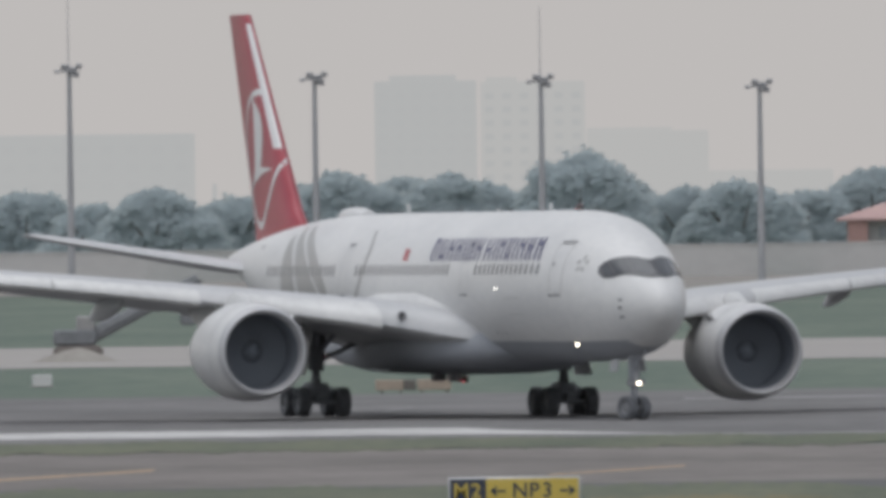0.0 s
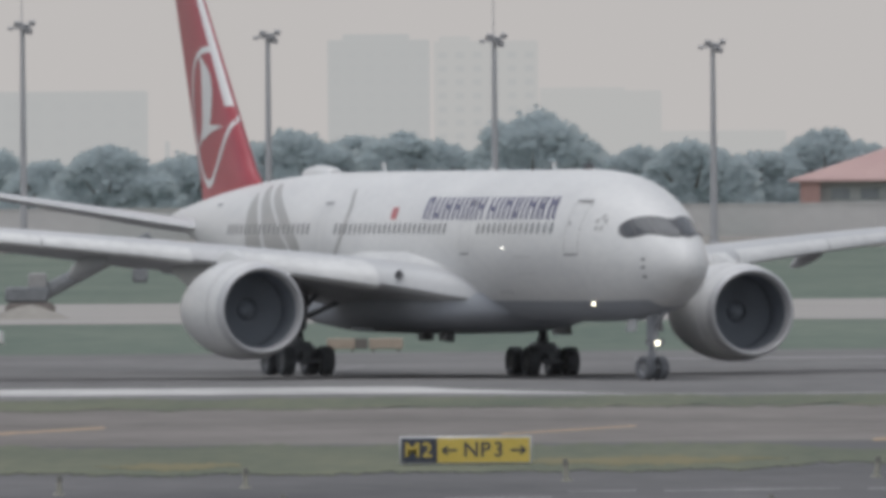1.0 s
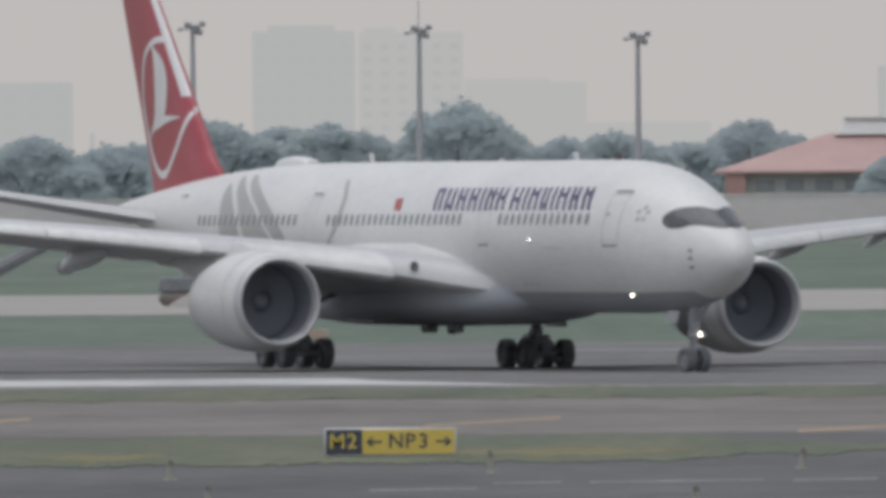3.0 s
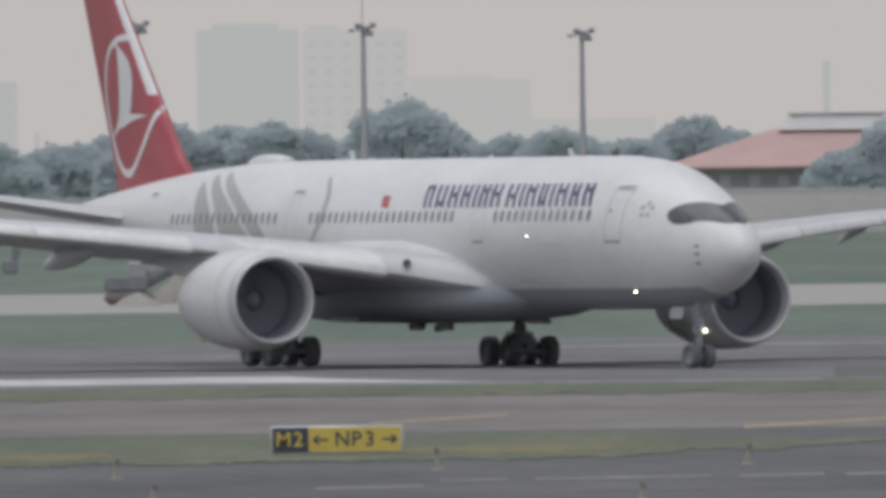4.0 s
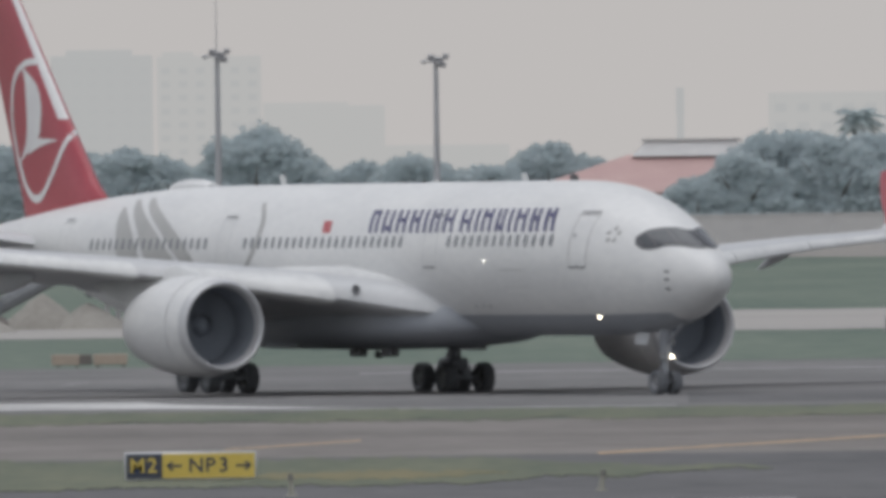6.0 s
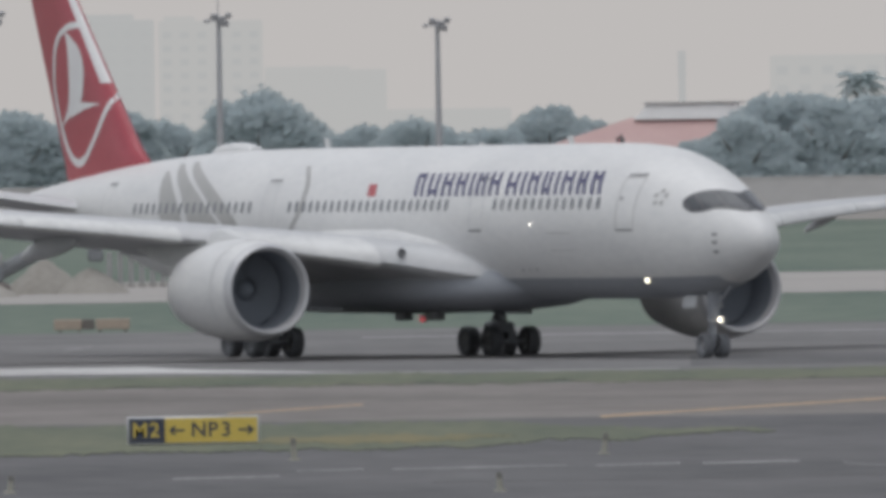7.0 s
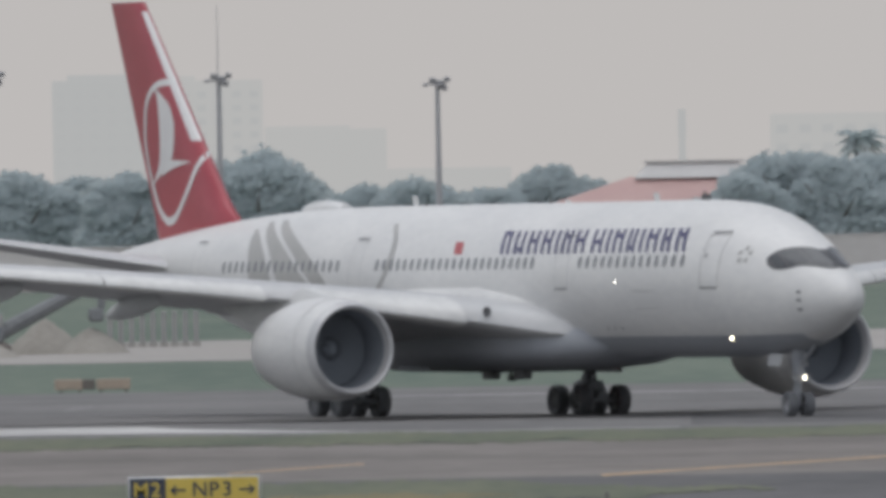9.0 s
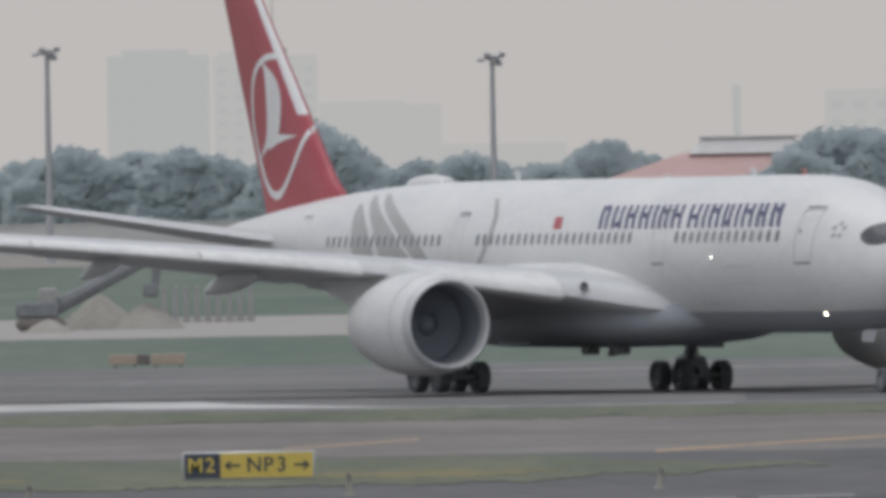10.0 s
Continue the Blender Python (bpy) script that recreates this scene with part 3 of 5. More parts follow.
def foil(x, y, z, chord, thick, n=11, twist=0.0):
    """A closed wing section in the plane y, its leading edge at x."""
    def half(c):
        return thick * (2.97 * math.sqrt(c) - 1.26 * c - 3.52 * c * c + 2.84 * c**3 - 1.03 * c**4) / 2 * 1.0
    pts = []
    cs = [(1 - math.cos(math.pi * i / n)) / 2 for i in range(n + 1)]
    for c in reversed(cs):
        pts.append((x - c * chord, y, z + half(c) * 1.55 + 0.02 * chord * math.sin(math.pi * c) - twist * c * chord))
    for c in cs[1:]:
        pts.append((x - c * chord, y, z - half(c) * 0.45 + 0.02 * chord * math.sin(math.pi * c) - twist * c * chord - 0.012))
    return pts


# span, leading edge x, chord, height, thickness
WING = [
    (2.2, 14.6, 15.2, 3.14, 1.60), (3.2, 13.3, 13.9, 3.32, 1.55), (5.0, 11.0, 12.0, 3.74, 1.35), (8.0, 8.6, 10.4, 4.25, 1.10), (11.0, 6.4, 8.9, 4.67, 0.92),
    (16.0, 2.8, 7.1, 5.26, 0.72), (22.0, -1.5, 5.3, 5.86, 0.53), (27.0, -5.1, 3.9, 6.24, 0.38), (29.2, -6.8, 3.2, 6.46, 0.30), (30.3, -7.9, 2.5, 6.74, 0.25),
    (31.0, -9.2, 1.95, 7.18, 0.20), (31.4, -10.7, 1.55, 7.90, 0.16), (31.7, -11.9, 1.05, 8.65, 0.11), (31.85, -12.5, 0.6, 9.10, 0.05),
]


def wing_at(span):
    return lerp_table(WING, span)


def section(span, s):
    le, ch, z, th = wing_at(span)
    return foil(le, s * span, z, ch, th, twist=0.035)


def build_wing(plane, s):
    spans = [2.2 + 0.5 * i for i in range(57)] + [30.45, 30.6, 30.75]
    bm = bmesh.new()
    ring_skin(bm, [section(p, s) for p in spans])
    wing = part("wing", bm, WING_GREY, plane, "pale grey swept wing with drooped leading edge")
    # the leading-edge slats stand a little proud, in lighter paint, in separate lengths
    for a, b, mat in ((5.42, 10.4, WHITE_SOIL), (11.8, 17.0, WHITE_SOIL), (17.06, 22.5, WHITE_SOIL), (22.56, 28.6, WHITE_SOIL)):
        bm = bmesh.new()
        rings = []
        for k in range(9):
            p = a + (b - a) * k / 8
            le, ch, z, th = wing_at(p)
            up = foil(le + 0.20, s * p, z - 0.09, ch, th * 1.03 + 0.02, n=22, twist=0.035)
            mid = len(up) // 2
            rings.append(up[mid - 7:mid + 6])
        ring_skin(bm, rings)
        part("slat", bm, mat, wing, "off-white leading edge slat")
    # winglet
    bm = bmesh.new()
    tips = [30.75, 30.85, 31.0, 31.1, 31.2, 31.3, 31.4, 31.5, 31.6, 31.7, 31.8, 31.85]
    ring_skin(bm, [section(p, s) for p in tips])
    part("winglet", bm, RED, wing, "curved red winglet")
    # flaps hang a little below the trailing edge
    for a, b in ((3.6, 10.4), (11.2, 20.5)):
        bm = bmesh.new()
        rings = []
        for k in range(7):
            p = a + (b - a) * k / 6
            le, ch, z, th = wing_at(p)
            c = ch * 0.20
            rings.append(foil(le - ch * 0.83, s * p, z - 0.022 * ch, c, 0.18, n=6, twist=0.10))
        ring_skin(bm, rings)
        part("flap", bm, WING_GREY, wing)
    # flap track fairings
    for p, ln, r in ((6.8, 6.0, 0.50), (13.6, 5.2, 0.46), (18.4, 4.0, 0.32), (23.4, 2.8, 0.20)):
        le, ch, z, th = wing_at(p)
        bm = bmesh.new()
        x0 = le - ch * 0.55
        rings = []
        for k in range(13):
            f = k / 12
            rr = r * math.sin(math.pi * min(1, f * 1.02 + 0.02)) ** 0.55 + 0.03
            x = x0 - f * ln
            zz = z - 0.32 - 0.22 * f - 0.42 * f * f
            rings.append([(x, s * p + 0.55 * rr * math.cos(t), zz + rr * 0.95 * math.sin(t)) for t in (2 * math.pi * i / 14 for i in range(14))])
        ring_skin(bm, rings)
        part("flap_track_fairing", bm, WING_GREY, wing, "canoe-shaped grey flap track fairing")
    # inlet mark at the root of the leading edge
    bm = bmesh.new()
    le, ch, z, th = wing_at(4.75)
    lathe_x(bm, [(le - 0.32, 0.02), (le - 0.02, 0.19), (le + 0.02, 0.17), (le - 0.12, 0.01)], 16, s * 4.75, z + 0.46)
    part("wing_root_lamp", bm, GREY_DARK, wing, "dark round lamp recess in the wing root")
    return wing


def build_engine(plane, s):
    X, Y, Z = 11.15, s * 10.5, 2.70
    eng_bm = bmesh.new()
    outer = [(-0.42, 1.86), (-0.9, 1.94), (-1.6, 2.00), (-2.6, 2.02), (-3.6, 1.97), (-4.6, 1.84), (-5.5, 1.66), (-6.1, 1.52)]
    prof = [(X + a, r) for a, r in outer] + [(X - 6.08, 1.46), (X - 5.0, 1.51), (X - 1.3, 1.51), (X - 0.42, 1.56)]
    lathe_x(eng_bm, prof, 56, Y, Z, close=True)
    eng = part("engine", eng_bm, WHITE, plane, "white engine nacelle with bare metal inlet lip")
    bm = bmesh.new()
    lip = [(-0.42, 1.868), (-0.25, 1.835), (-0.10, 1.785), (-0.02, 1.735), (0.0, 1.69), (-0.03, 1.645), (-0.12, 1.60), (-0.26, 1.565), (-0.46, 1.545), (-0.46, 1.70)]
    lathe_x(bm, [(X + a, r) for a, r in lip], 56, Y, Z, close=True)
    part("inlet_lip", bm, LIP, eng, "bare aluminium inlet lip")
    bm = bmesh.new()
    lathe_x(bm, [(X - 0.46, 1.542), (X - 1.5, 1.487), (X - 2.25, 1.487), (X - 2.25, 1.497), (X - 1.5, 1.497), (X - 0.46, 1.552)], 56, Y, Z, close=True)
    part("inlet_liner", bm, FAN_DARK, eng, "grey acoustic inlet liner")
    # fan: one twisted blade, repeated about the axis
    blade = None
    for k in range(22):
        turn = Matrix.Translation((X - 2.1, Y, Z)) @ Matrix.Rotation(2 * math.pi * k / 22, 4, "X")
        if blade is None:
            bm = bmesh.new()
            rows = []
            for j in range(5):
                r = 0.45 + (1.48 - 0.45) * j / 4
                sweep = 0.10 * math.sin(j / 4 * 3.0)
                half = 0.17 + 0.02 * j
                rows.append([Vector((d * (0.12 - 0.015 * j), r * math.cos(sweep + d * half / max(r, 0.6)), r * math.sin(sweep + d * half / max(r, 0.6)))) for d in (-1, 0, 1)])
            sheet(bm, rows)
            blade = part("fan_blade", bm, FAN_DARK, eng, at=turn)
        else:
            ob = new("fan_blade", blade.data)
            ob.parent = eng
            ob.matrix_basis = turn
    bm = bmesh.new()
    lathe_x(bm, [(X - 1.80, 0.01), (X - 1.86, 0.12), (X - 2.0, 0.28), (X - 2.16, 0.40), (X - 2.3, 0.43)], 24, Y, Z)
    part("spinner", bm, FAN_DARK, eng, "dark conical spinner")
    bm = bmesh.new()
    lathe_x(bm, [(X - 2.27, 0.01), (X - 2.27, 1.50), (X - 2.35, 1.50), (X - 2.35, 0.01)], 40, Y, Z)
    part("fan_backing", bm, FAN_DARK, eng)
    bm = bmesh.new()
    lathe_x(bm, [(X - 5.2, 1.0), (X - 6.4, 0.95), (X - 7.6, 0.70), (X - 7.7, 0.55), (X - 8.8, 0.05)], 32, Y, Z)
    part("exhaust_cone", bm, STRUT, eng, "bare metal core exhaust")
    # seam between fan cowl and inlet
    bm = bmesh.new()
    lathe_x(bm, [(X - 1.32, 1.99), (X - 1.32, 2.004), (X - 1.36, 2.006), (X - 1.36, 1.99)], 56, Y, Z, close=True)
    part("cowl_seam", bm, WHITE_SOIL, eng)
    # strake
    bm = bmesh.new()
    box(bm, (X - 2.2, Y + s * -1.55, Z + 1.36), (1.2, 0.04, 0.42), pose(0, 0, 0, s * 50, 0, 0), 0.01)
    part("strake", bm, WHITE, eng)
    # pylon
    bm = bmesh.new()
    le, ch, z, th = wing_at(10.5)
    rings = []
    for x, zl, zh, w in ((X - 2.1, Z + 1.92, Z + 2.02, 0.05), (X - 2.9, Z + 1.85, Z + 2.18, 0.26), (X - 4.0, Z + 1.7, Z + 2.42, 0.40), (X - 5.2, Z + 1.3, z + 0.30, 0.44),
                         (X - 6.8, Z + 0.85, z + 0.28, 0.44), (X - 8.6, Z + 0.95, z + 0.2, 0.40), (X - 10.4, Z + 1.35, z, 0.28), (X - 12.2, Z + 1.75, z - 0.1, 0.08)):
        rings.append([(x, Y + sy * w * k, zz) for sy, k, zz in ((-1, 1, zl), (1, 1, zl), (1, 1, zl * 0.4 + zh * 0.6), (1, 0.55, zh), (-1, 0.55, zh), (-1, 1, zl * 0.4 + zh * 0.6))])
    ring_skin(bm, rings)
    part("pylon", bm, WHITE_SOIL, plane, "off-white engine pylon")


def fin_le(z):
    return -21.5 - (z - 8.1) * 0.962 + 0.8 * max(0.0, 8.4 - z)


def fin_te(z):
    return -29.0 - (z - 8.1) * 0.472


def fin_half(x, z):
    le, te = fin_le(z), fin_te(z)
    c = max(0.0, min(1.0, (le - x) / (le - te)))
    th = 0.98 - (z - 8.0) * 0.062
    return th * (2.97 * math.sqrt(c) - 1.26 * c - 3.52 * c * c + 2.84 * c**3 - 1.03 * c**4) / 2 + 0.01


def fin_pt(x, z, out=0.014):
    return Vector((x, -fin_half(x, z) - out, z))


def band(bm, pts, widths, fn, out):
    """A painted band along a line of (x, z) points."""
    rows = []
    for i, (x, z) in enumerate(pts):
        a, b = pts[max(i - 1, 0)], pts[min(i + 1, len(pts) - 1)]
        d = Vector((b[0] - a[0], b[1] - a[1])).normalized()
        n = Vector((-d.y, d.x)) * widths[i] / 2
        rows.append([fn(x + n.x * k, z + n.y * k, out) for k in (-1, -0.33, 0.33, 1)])
    sheet(bm, rows)


def smooth_line(pts, n):
    """Many points along a soft curve through the given ones."""
    t = [(i, *p) for i, p in enumerate(pts)]
    return [tuple(lerp_table(t, (len(pts) - 1) * k / n)) for k in range(n + 1)]


def build_tail(plane):
    bm = bmesh.new()
    rings = []
    for k in range(20):
        z = 7.0 + (17.0 - 7.0) * k / 19
        le, te = fin_le(max(z, 7.8)), fin_te(z)
        cs = [(1 - math.cos(math.pi * i / 14)) / 2 for i in range(15)]
        right = [(le - c * (le - te), -fin_half(le - c * (le - te), max(z, 8.0)), z) for c in cs]
        left = [(le - c * (le - te), fin_half(le - c * (le - te), max(z, 8.0)), z) for c in reversed(cs[1:-1])]
        rings.append(right + left)
    ring_skin(bm, rings)
    fin = part("fin", bm, RED, plane, "tall red tail fin with a white ring and figure")
    # white leading edge
    bm = bmesh.new()
    rows = []
    for k in range(17):
        z = 11.25 + (16.6 - 11.25) * k / 16
        le = fin_le(z)
        w = 0.46 - 0.014 * k
        rows.append([fin_pt(le - w * f, z, 0.016) for f in (1, 0.6, 0.3, 0.1, -0.03)])
    sheet(bm, rows)
    part("fin_leading_edge", bm, LOGO_WHITE, fin, "white worn leading edge")
    # ring
    ring = smooth_line([(-23.85, 10.8), (-24.28, 10.17), (-24.86, 9.37), (-25.57, 8.69), (-26.33, 8.17), (-27.16, 7.97), (-27.91, 8.18), (-28.49, 8.64), (-28.83, 9.11), (-29.18, 9.71), (-29.48, 10.45), (-29.67, 11.15), (-29.62, 11.84), (-29.4, 12.64), (-28.88, 13.23), (-28.01, 13.6), (-27.13, 13.68)], 72)
    bm = bmesh.new()
    band(bm, ring, [0.34 if 18 < k < 40 else 0.28 for k in range(73)], fin_pt, 0.018)
    part("tail_ring", bm, LOGO_WHITE, fin, "white ring painted on the fin")
    # plain winged figure: a crescent with a pointed foot
    bm = bmesh.new()
    left = smooth_line([(-28.31, 13.41), (-28.03, 12.74), (-27.92, 11.82), (-27.93, 10.9), (-28.18, 10.21), (-29.0, 9.5)], 40)
    right = smooth_line([(-28.19, 13.41), (-26.98, 12.73), (-26.46, 11.95), (-26.41, 11.2), (-26.76, 10.43), (-28.93, 9.49)], 40)
    sheet(bm, [[fin_pt(a[0] + (b[0] - a[0]) * f, a[1] + (b[1] - a[1]) * f, 0.018) for f in (0, 0.33, 0.66, 1)] for a, b in zip(left, right)])
    part("tail_figure", bm, LOGO_WHITE, fin, "white crescent figure painted on the fin")
    bm = bmesh.new()
    up = smooth_line([(-27.07, 10.5), (-26.01, 10.46), (-24.85, 10.41)], 12)
    lo = smooth_line([(-27.92, 9.8), (-26.43, 10.14), (-24.85, 10.38)], 12)
    sheet(bm, [[fin_pt(a[0] + (b[0] - a[0]) * f, a[1] + (b[1] - a[1]) * f, 0.022) for f in (0, 0.5, 1)] for a, b in zip(up, lo)])
    part("tail_figure_foot", bm, LOGO_WHITE, fin)
    # tailplanes
    for s in (-1, 1):
        bm = bmesh.new()
        ring_skin(bm, [foil(x, s * y, z, c, t, twist=-0.01) for y, x, c, z, t in ((0.6, -22.6, 7.2, 5.86, 0.52), (2.0, -23.8, 6.5, 6.08, 0.46), (5.0, -27.0, 4.9, 6.68, 0.34), (8.1, -30.1, 3.2, 7.30, 0.23), (8.95, -31.0, 2.5, 7.48, 0.17), (9.2, -31.6, 1.6, 7.55, 0.08))])
        part("tailplane", bm, WING_GREY, plane, "grey tailplane rising to its tip")


def build_wheel(plane, at, r, w, name_label):
    """A wheel about the y axis, its tyre the part and its rim below it."""
    bm = bmesh.new()
    prof = [(-w * 0.36, r * 0.56), (-w * 0.47, r * 0.68), (-w * 0.50, r * 0.82), (-w * 0.44, r * 0.94), (-w * 0.28, r * 0.99), (-w * 0.14, r), (-w * 0.12, r * 0.985), (-w * 0.04, r * 0.985), (-w * 0.03, r),
            (w * 0.03, r), (w * 0.04, r * 0.985), (w * 0.12, r * 0.985), (w * 0.14, r), (w * 0.28, r * 0.99), (w * 0.44, r * 0.94), (w * 0.50, r * 0.82), (w * 0.47, r * 0.68), (w * 0.36, r * 0.56)]
    lathe_x(bm, prof, 36, close=True)
    bmesh.ops.rotate(bm, verts=bm.verts[:], cent=(0, 0, 0), matrix=Matrix.Rotation(radians(90), 3, "Z"))
    wheel = part("wheel", bm, TYRE, plane, name_label, at=at)
    bm = bmesh.new()
    lathe_x(bm, [(-w * 0.30, 0.02), (-w * 0.30, r * 0.16), (-w * 0.20, r * 0.20), (-w * 0.16, r * 0.42), (-w * 0.34, r * 0.54), (-w * 0.36, r * 0.58), (w * 0.36, r * 0.58), (w * 0.34, r * 0.54), (w * 0.16, r * 0.42), (w * 0.20, r * 0.20), (w * 0.30, r * 0.16), (w * 0.30, 0.02)], 28)
    for sy in (-1, 1):
        for k in range(9):
            a = 2 * math.pi * k / 9
            box(bm, (sy * w * 0.21, r * 0.32 * math.cos(a), r * 0.32 * math.sin(a)), (0.03, r * 0.10, r * 0.10), None)
    bmesh.ops.rotate(bm, verts=bm.verts[:], cent=(0, 0, 0), matrix=Matrix.Rotation(radians(90), 3, "Z"))
    part("rim", bm, RIM, wheel, "pale grey wheel rim")
    return wheel


MAIN_R, NOSE_R = 0.62, 0.48
MAIN_SPOTS = [(dx, s * 5.3 + dy) for s in (-1, 1) for dx in (-1.02, 1.02) for dy in (-0.84, 0.84)]
NOSE_X = 28.67


def build_gear(plane):
    wheels, nose_wheels = [], []
    for s in (-1, 1):
        y = s * 5.3
        bm = bmesh.new()
        rod(bm, (0, y, 0.78), (0, y, 2.1), 0.17, n=16)
        rod(bm, (0, y, 1.9), (0.05, y - s * 0.12, 4.6), 0.34, 0.36, n=16)
        box(bm, (0, y, 0.80), (2.3, 0.34, 0.36), None, 0.06)
        box(bm, (0, y, 1.05), (1.3, 0.9, 0.75), None, 0.15)
        gear = part("main_gear_leg", bm, STRUT, plane, "grey main landing gear leg and bogie beam")
        for dx in (-1.02, 1.02):
            bm = bmesh.new()
            rod(bm, (dx, y - 0.95, MAIN_R), (dx, y + 0.95, MAIN_R), 0.10, n=10)
            part("axle", bm, STRUT, gear)
        bm = bmesh.new()
        rod(bm, (0.0, y - s * 0.1, 2.3), (0.2, y - s * 2.3, 3.3), 0.11, n=10)
        rod(bm, (0.0, y, 2.5), (2.0, y - s * 0.7, 3.9), 0.10, n=10)
        part("side_stay", bm, STRUT, gear)
        bm = bmesh.new()
        rod(bm, (0.34, y, 0.95), (0.55, y, 1.55), 0.07, n=8)
        rod(bm, (0.55, y, 1.55), (0.28, y, 2.1), 0.07, n=8)
        rod(bm, (-0.3, y, 1.0), (-0.42, y, 2.2), 0.06, n=8)
        rod(bm, (-1.0, y, 0.95), (-0.2, y, 2.0), 0.05, n=8)
        part("torque_link", bm, STEEL, gear)
        bm = bmesh.new()
        box(bm, (0.1, y + s * 0.62, 2.75), (2.4, 0.07, 2.1), pose(0, 0, 0, s * 12, 0, 0), 0.03)
        part("gear_door", bm, WING_GREY, gear, "grey main gear door")
        bm = bmesh.new()
        box(bm, (0.6, s * 2.75, 2.36), (2.8, 0.08, 1.0), pose(0, 0, 0, s * -8, 0, 0), 0.03)
        part("belly_gear_door", bm, BELLY, gear)
    for dx, y in MAIN_SPOTS:
        wheels.append(build_wheel(plane, pose(dx, y, MAIN_R), MAIN_R, 0.54, "black main wheel tyre"))
    bm = bmesh.new()
    rod(bm, (NOSE_X, 0, 0.55), (NOSE_X, 0, 1.5), 0.14, n=14)
    rod(bm, (NOSE_X, 0, 1.35), (NOSE_X + 0.05, 0, 2.9), 0.22, 0.26, n=14)
    rod(bm, (NOSE_X, 0, 1.9), (NOSE_X + 1.5, 0, 2.75), 0.07, n=10)
    rod(bm, (NOSE_X, -0.42, NOSE_R), (NOSE_X, 0.42, NOSE_R), 0.08, n=10)
    gear = part("nose_gear_leg", bm, STRUT, plane, "grey nose gear leg")
    bm = bmesh.new()
    rod(bm, (NOSE_X - 0.15, 0, 0.75), (NOSE_X - 0.42, 0, 1.1), 0.05, n=8)
    rod(bm, (NOSE_X - 0.42, 0, 1.1), (NOSE_X - 0.15, 0, 1.45), 0.05, n=8)
    part("torque_link", bm, STEEL, gear)
    for sy in (-1, 1):
        bm = bmesh.new()
        box(bm, (NOSE_X - 0.9, sy * 0.55, 2.18), (1.1, 0.05, 0.5), pose(0, 0, 0, sy * 10, 0, 0), 0.02)
        part("nose_gear_door", bm, WING_GREY, gear, "grey nose gear door")
        bm = bmesh.new()
        lathe_x(bm, [(NOSE_X + 0.14, 0.02), (NOSE_X + 0.14, 0.10), (NOSE_X + 0.30, 0.15), (NOSE_X + 0.32, 0.14), (NOSE_X + 0.29, 0.02)], 16, sy * 0.26, 1.50)
        part("taxi_lamp_housing", bm, STEEL, gear)
        nose_wheels.append(build_wheel(plane, pose(NOSE_X, sy * 0.34, NOSE_R), NOSE_R, 0.40, "black nose wheel tyre"))
    for sy, r in ((0, 0.055),):
        bm = bmesh.new()
        lathe_x(bm, [(NOSE_X + 0.30, 0.01), (NOSE_X + 0.36, r), (NOSE_X + 0.38, r * 0.8), (NOSE_X + 0.40, 0.01)], 16, 0.10, 1.48)
        part("taxi_lamp", bm, LAMP_ON, gear, "lit white taxi lamp")
    return wheels, nose_wheels


BEACON_SPOTS = ((20.9, 0.0, 8.50), (3.8, 0.0, 1.54))


def build_beacon(plane, at, glass):
    """A turning beacon: a hooded drum whose lit lens shows only as it sweeps past."""
    bm = bmesh.new()
    for y in (-1, 1):
        box(bm, (0.02, y * 0.10, 0), (0.30, 0.02, 0.24), None, 0.006)
        box(bm, (0.16, y * 0.0675, 0), (0.02, 0.085, 0.24), None, 0.006)
        box(bm, (0.02, 0, y * 0.12), (0.30, 0.20, 0.02), None, 0.006)
    box(bm, (-0.13, 0, 0), (0.02, 0.20, 0.24), None, 0.006)
    rod(bm, (-0.05, 0, -0.12), (-0.05, 0, 0.24), 0.05, n=12)
    drum = part("beacon", bm, COCKPIT, plane, "small turning anti-collision beacon", at=pose(*at))
    bm = bmesh.new()
    ring_skin(bm, [[(x, y * k, z * k) for y, z in ((-0.036, -0.11), (0.036, -0.11), (0.036, 0.11), (-0.036, 0.11))] for x, k in ((-0.02, 1.0), (0.005, 0.9))])
    part("beacon_lens", bm, glass, drum, "glowing beacon lens", smooth=False)
    return drum


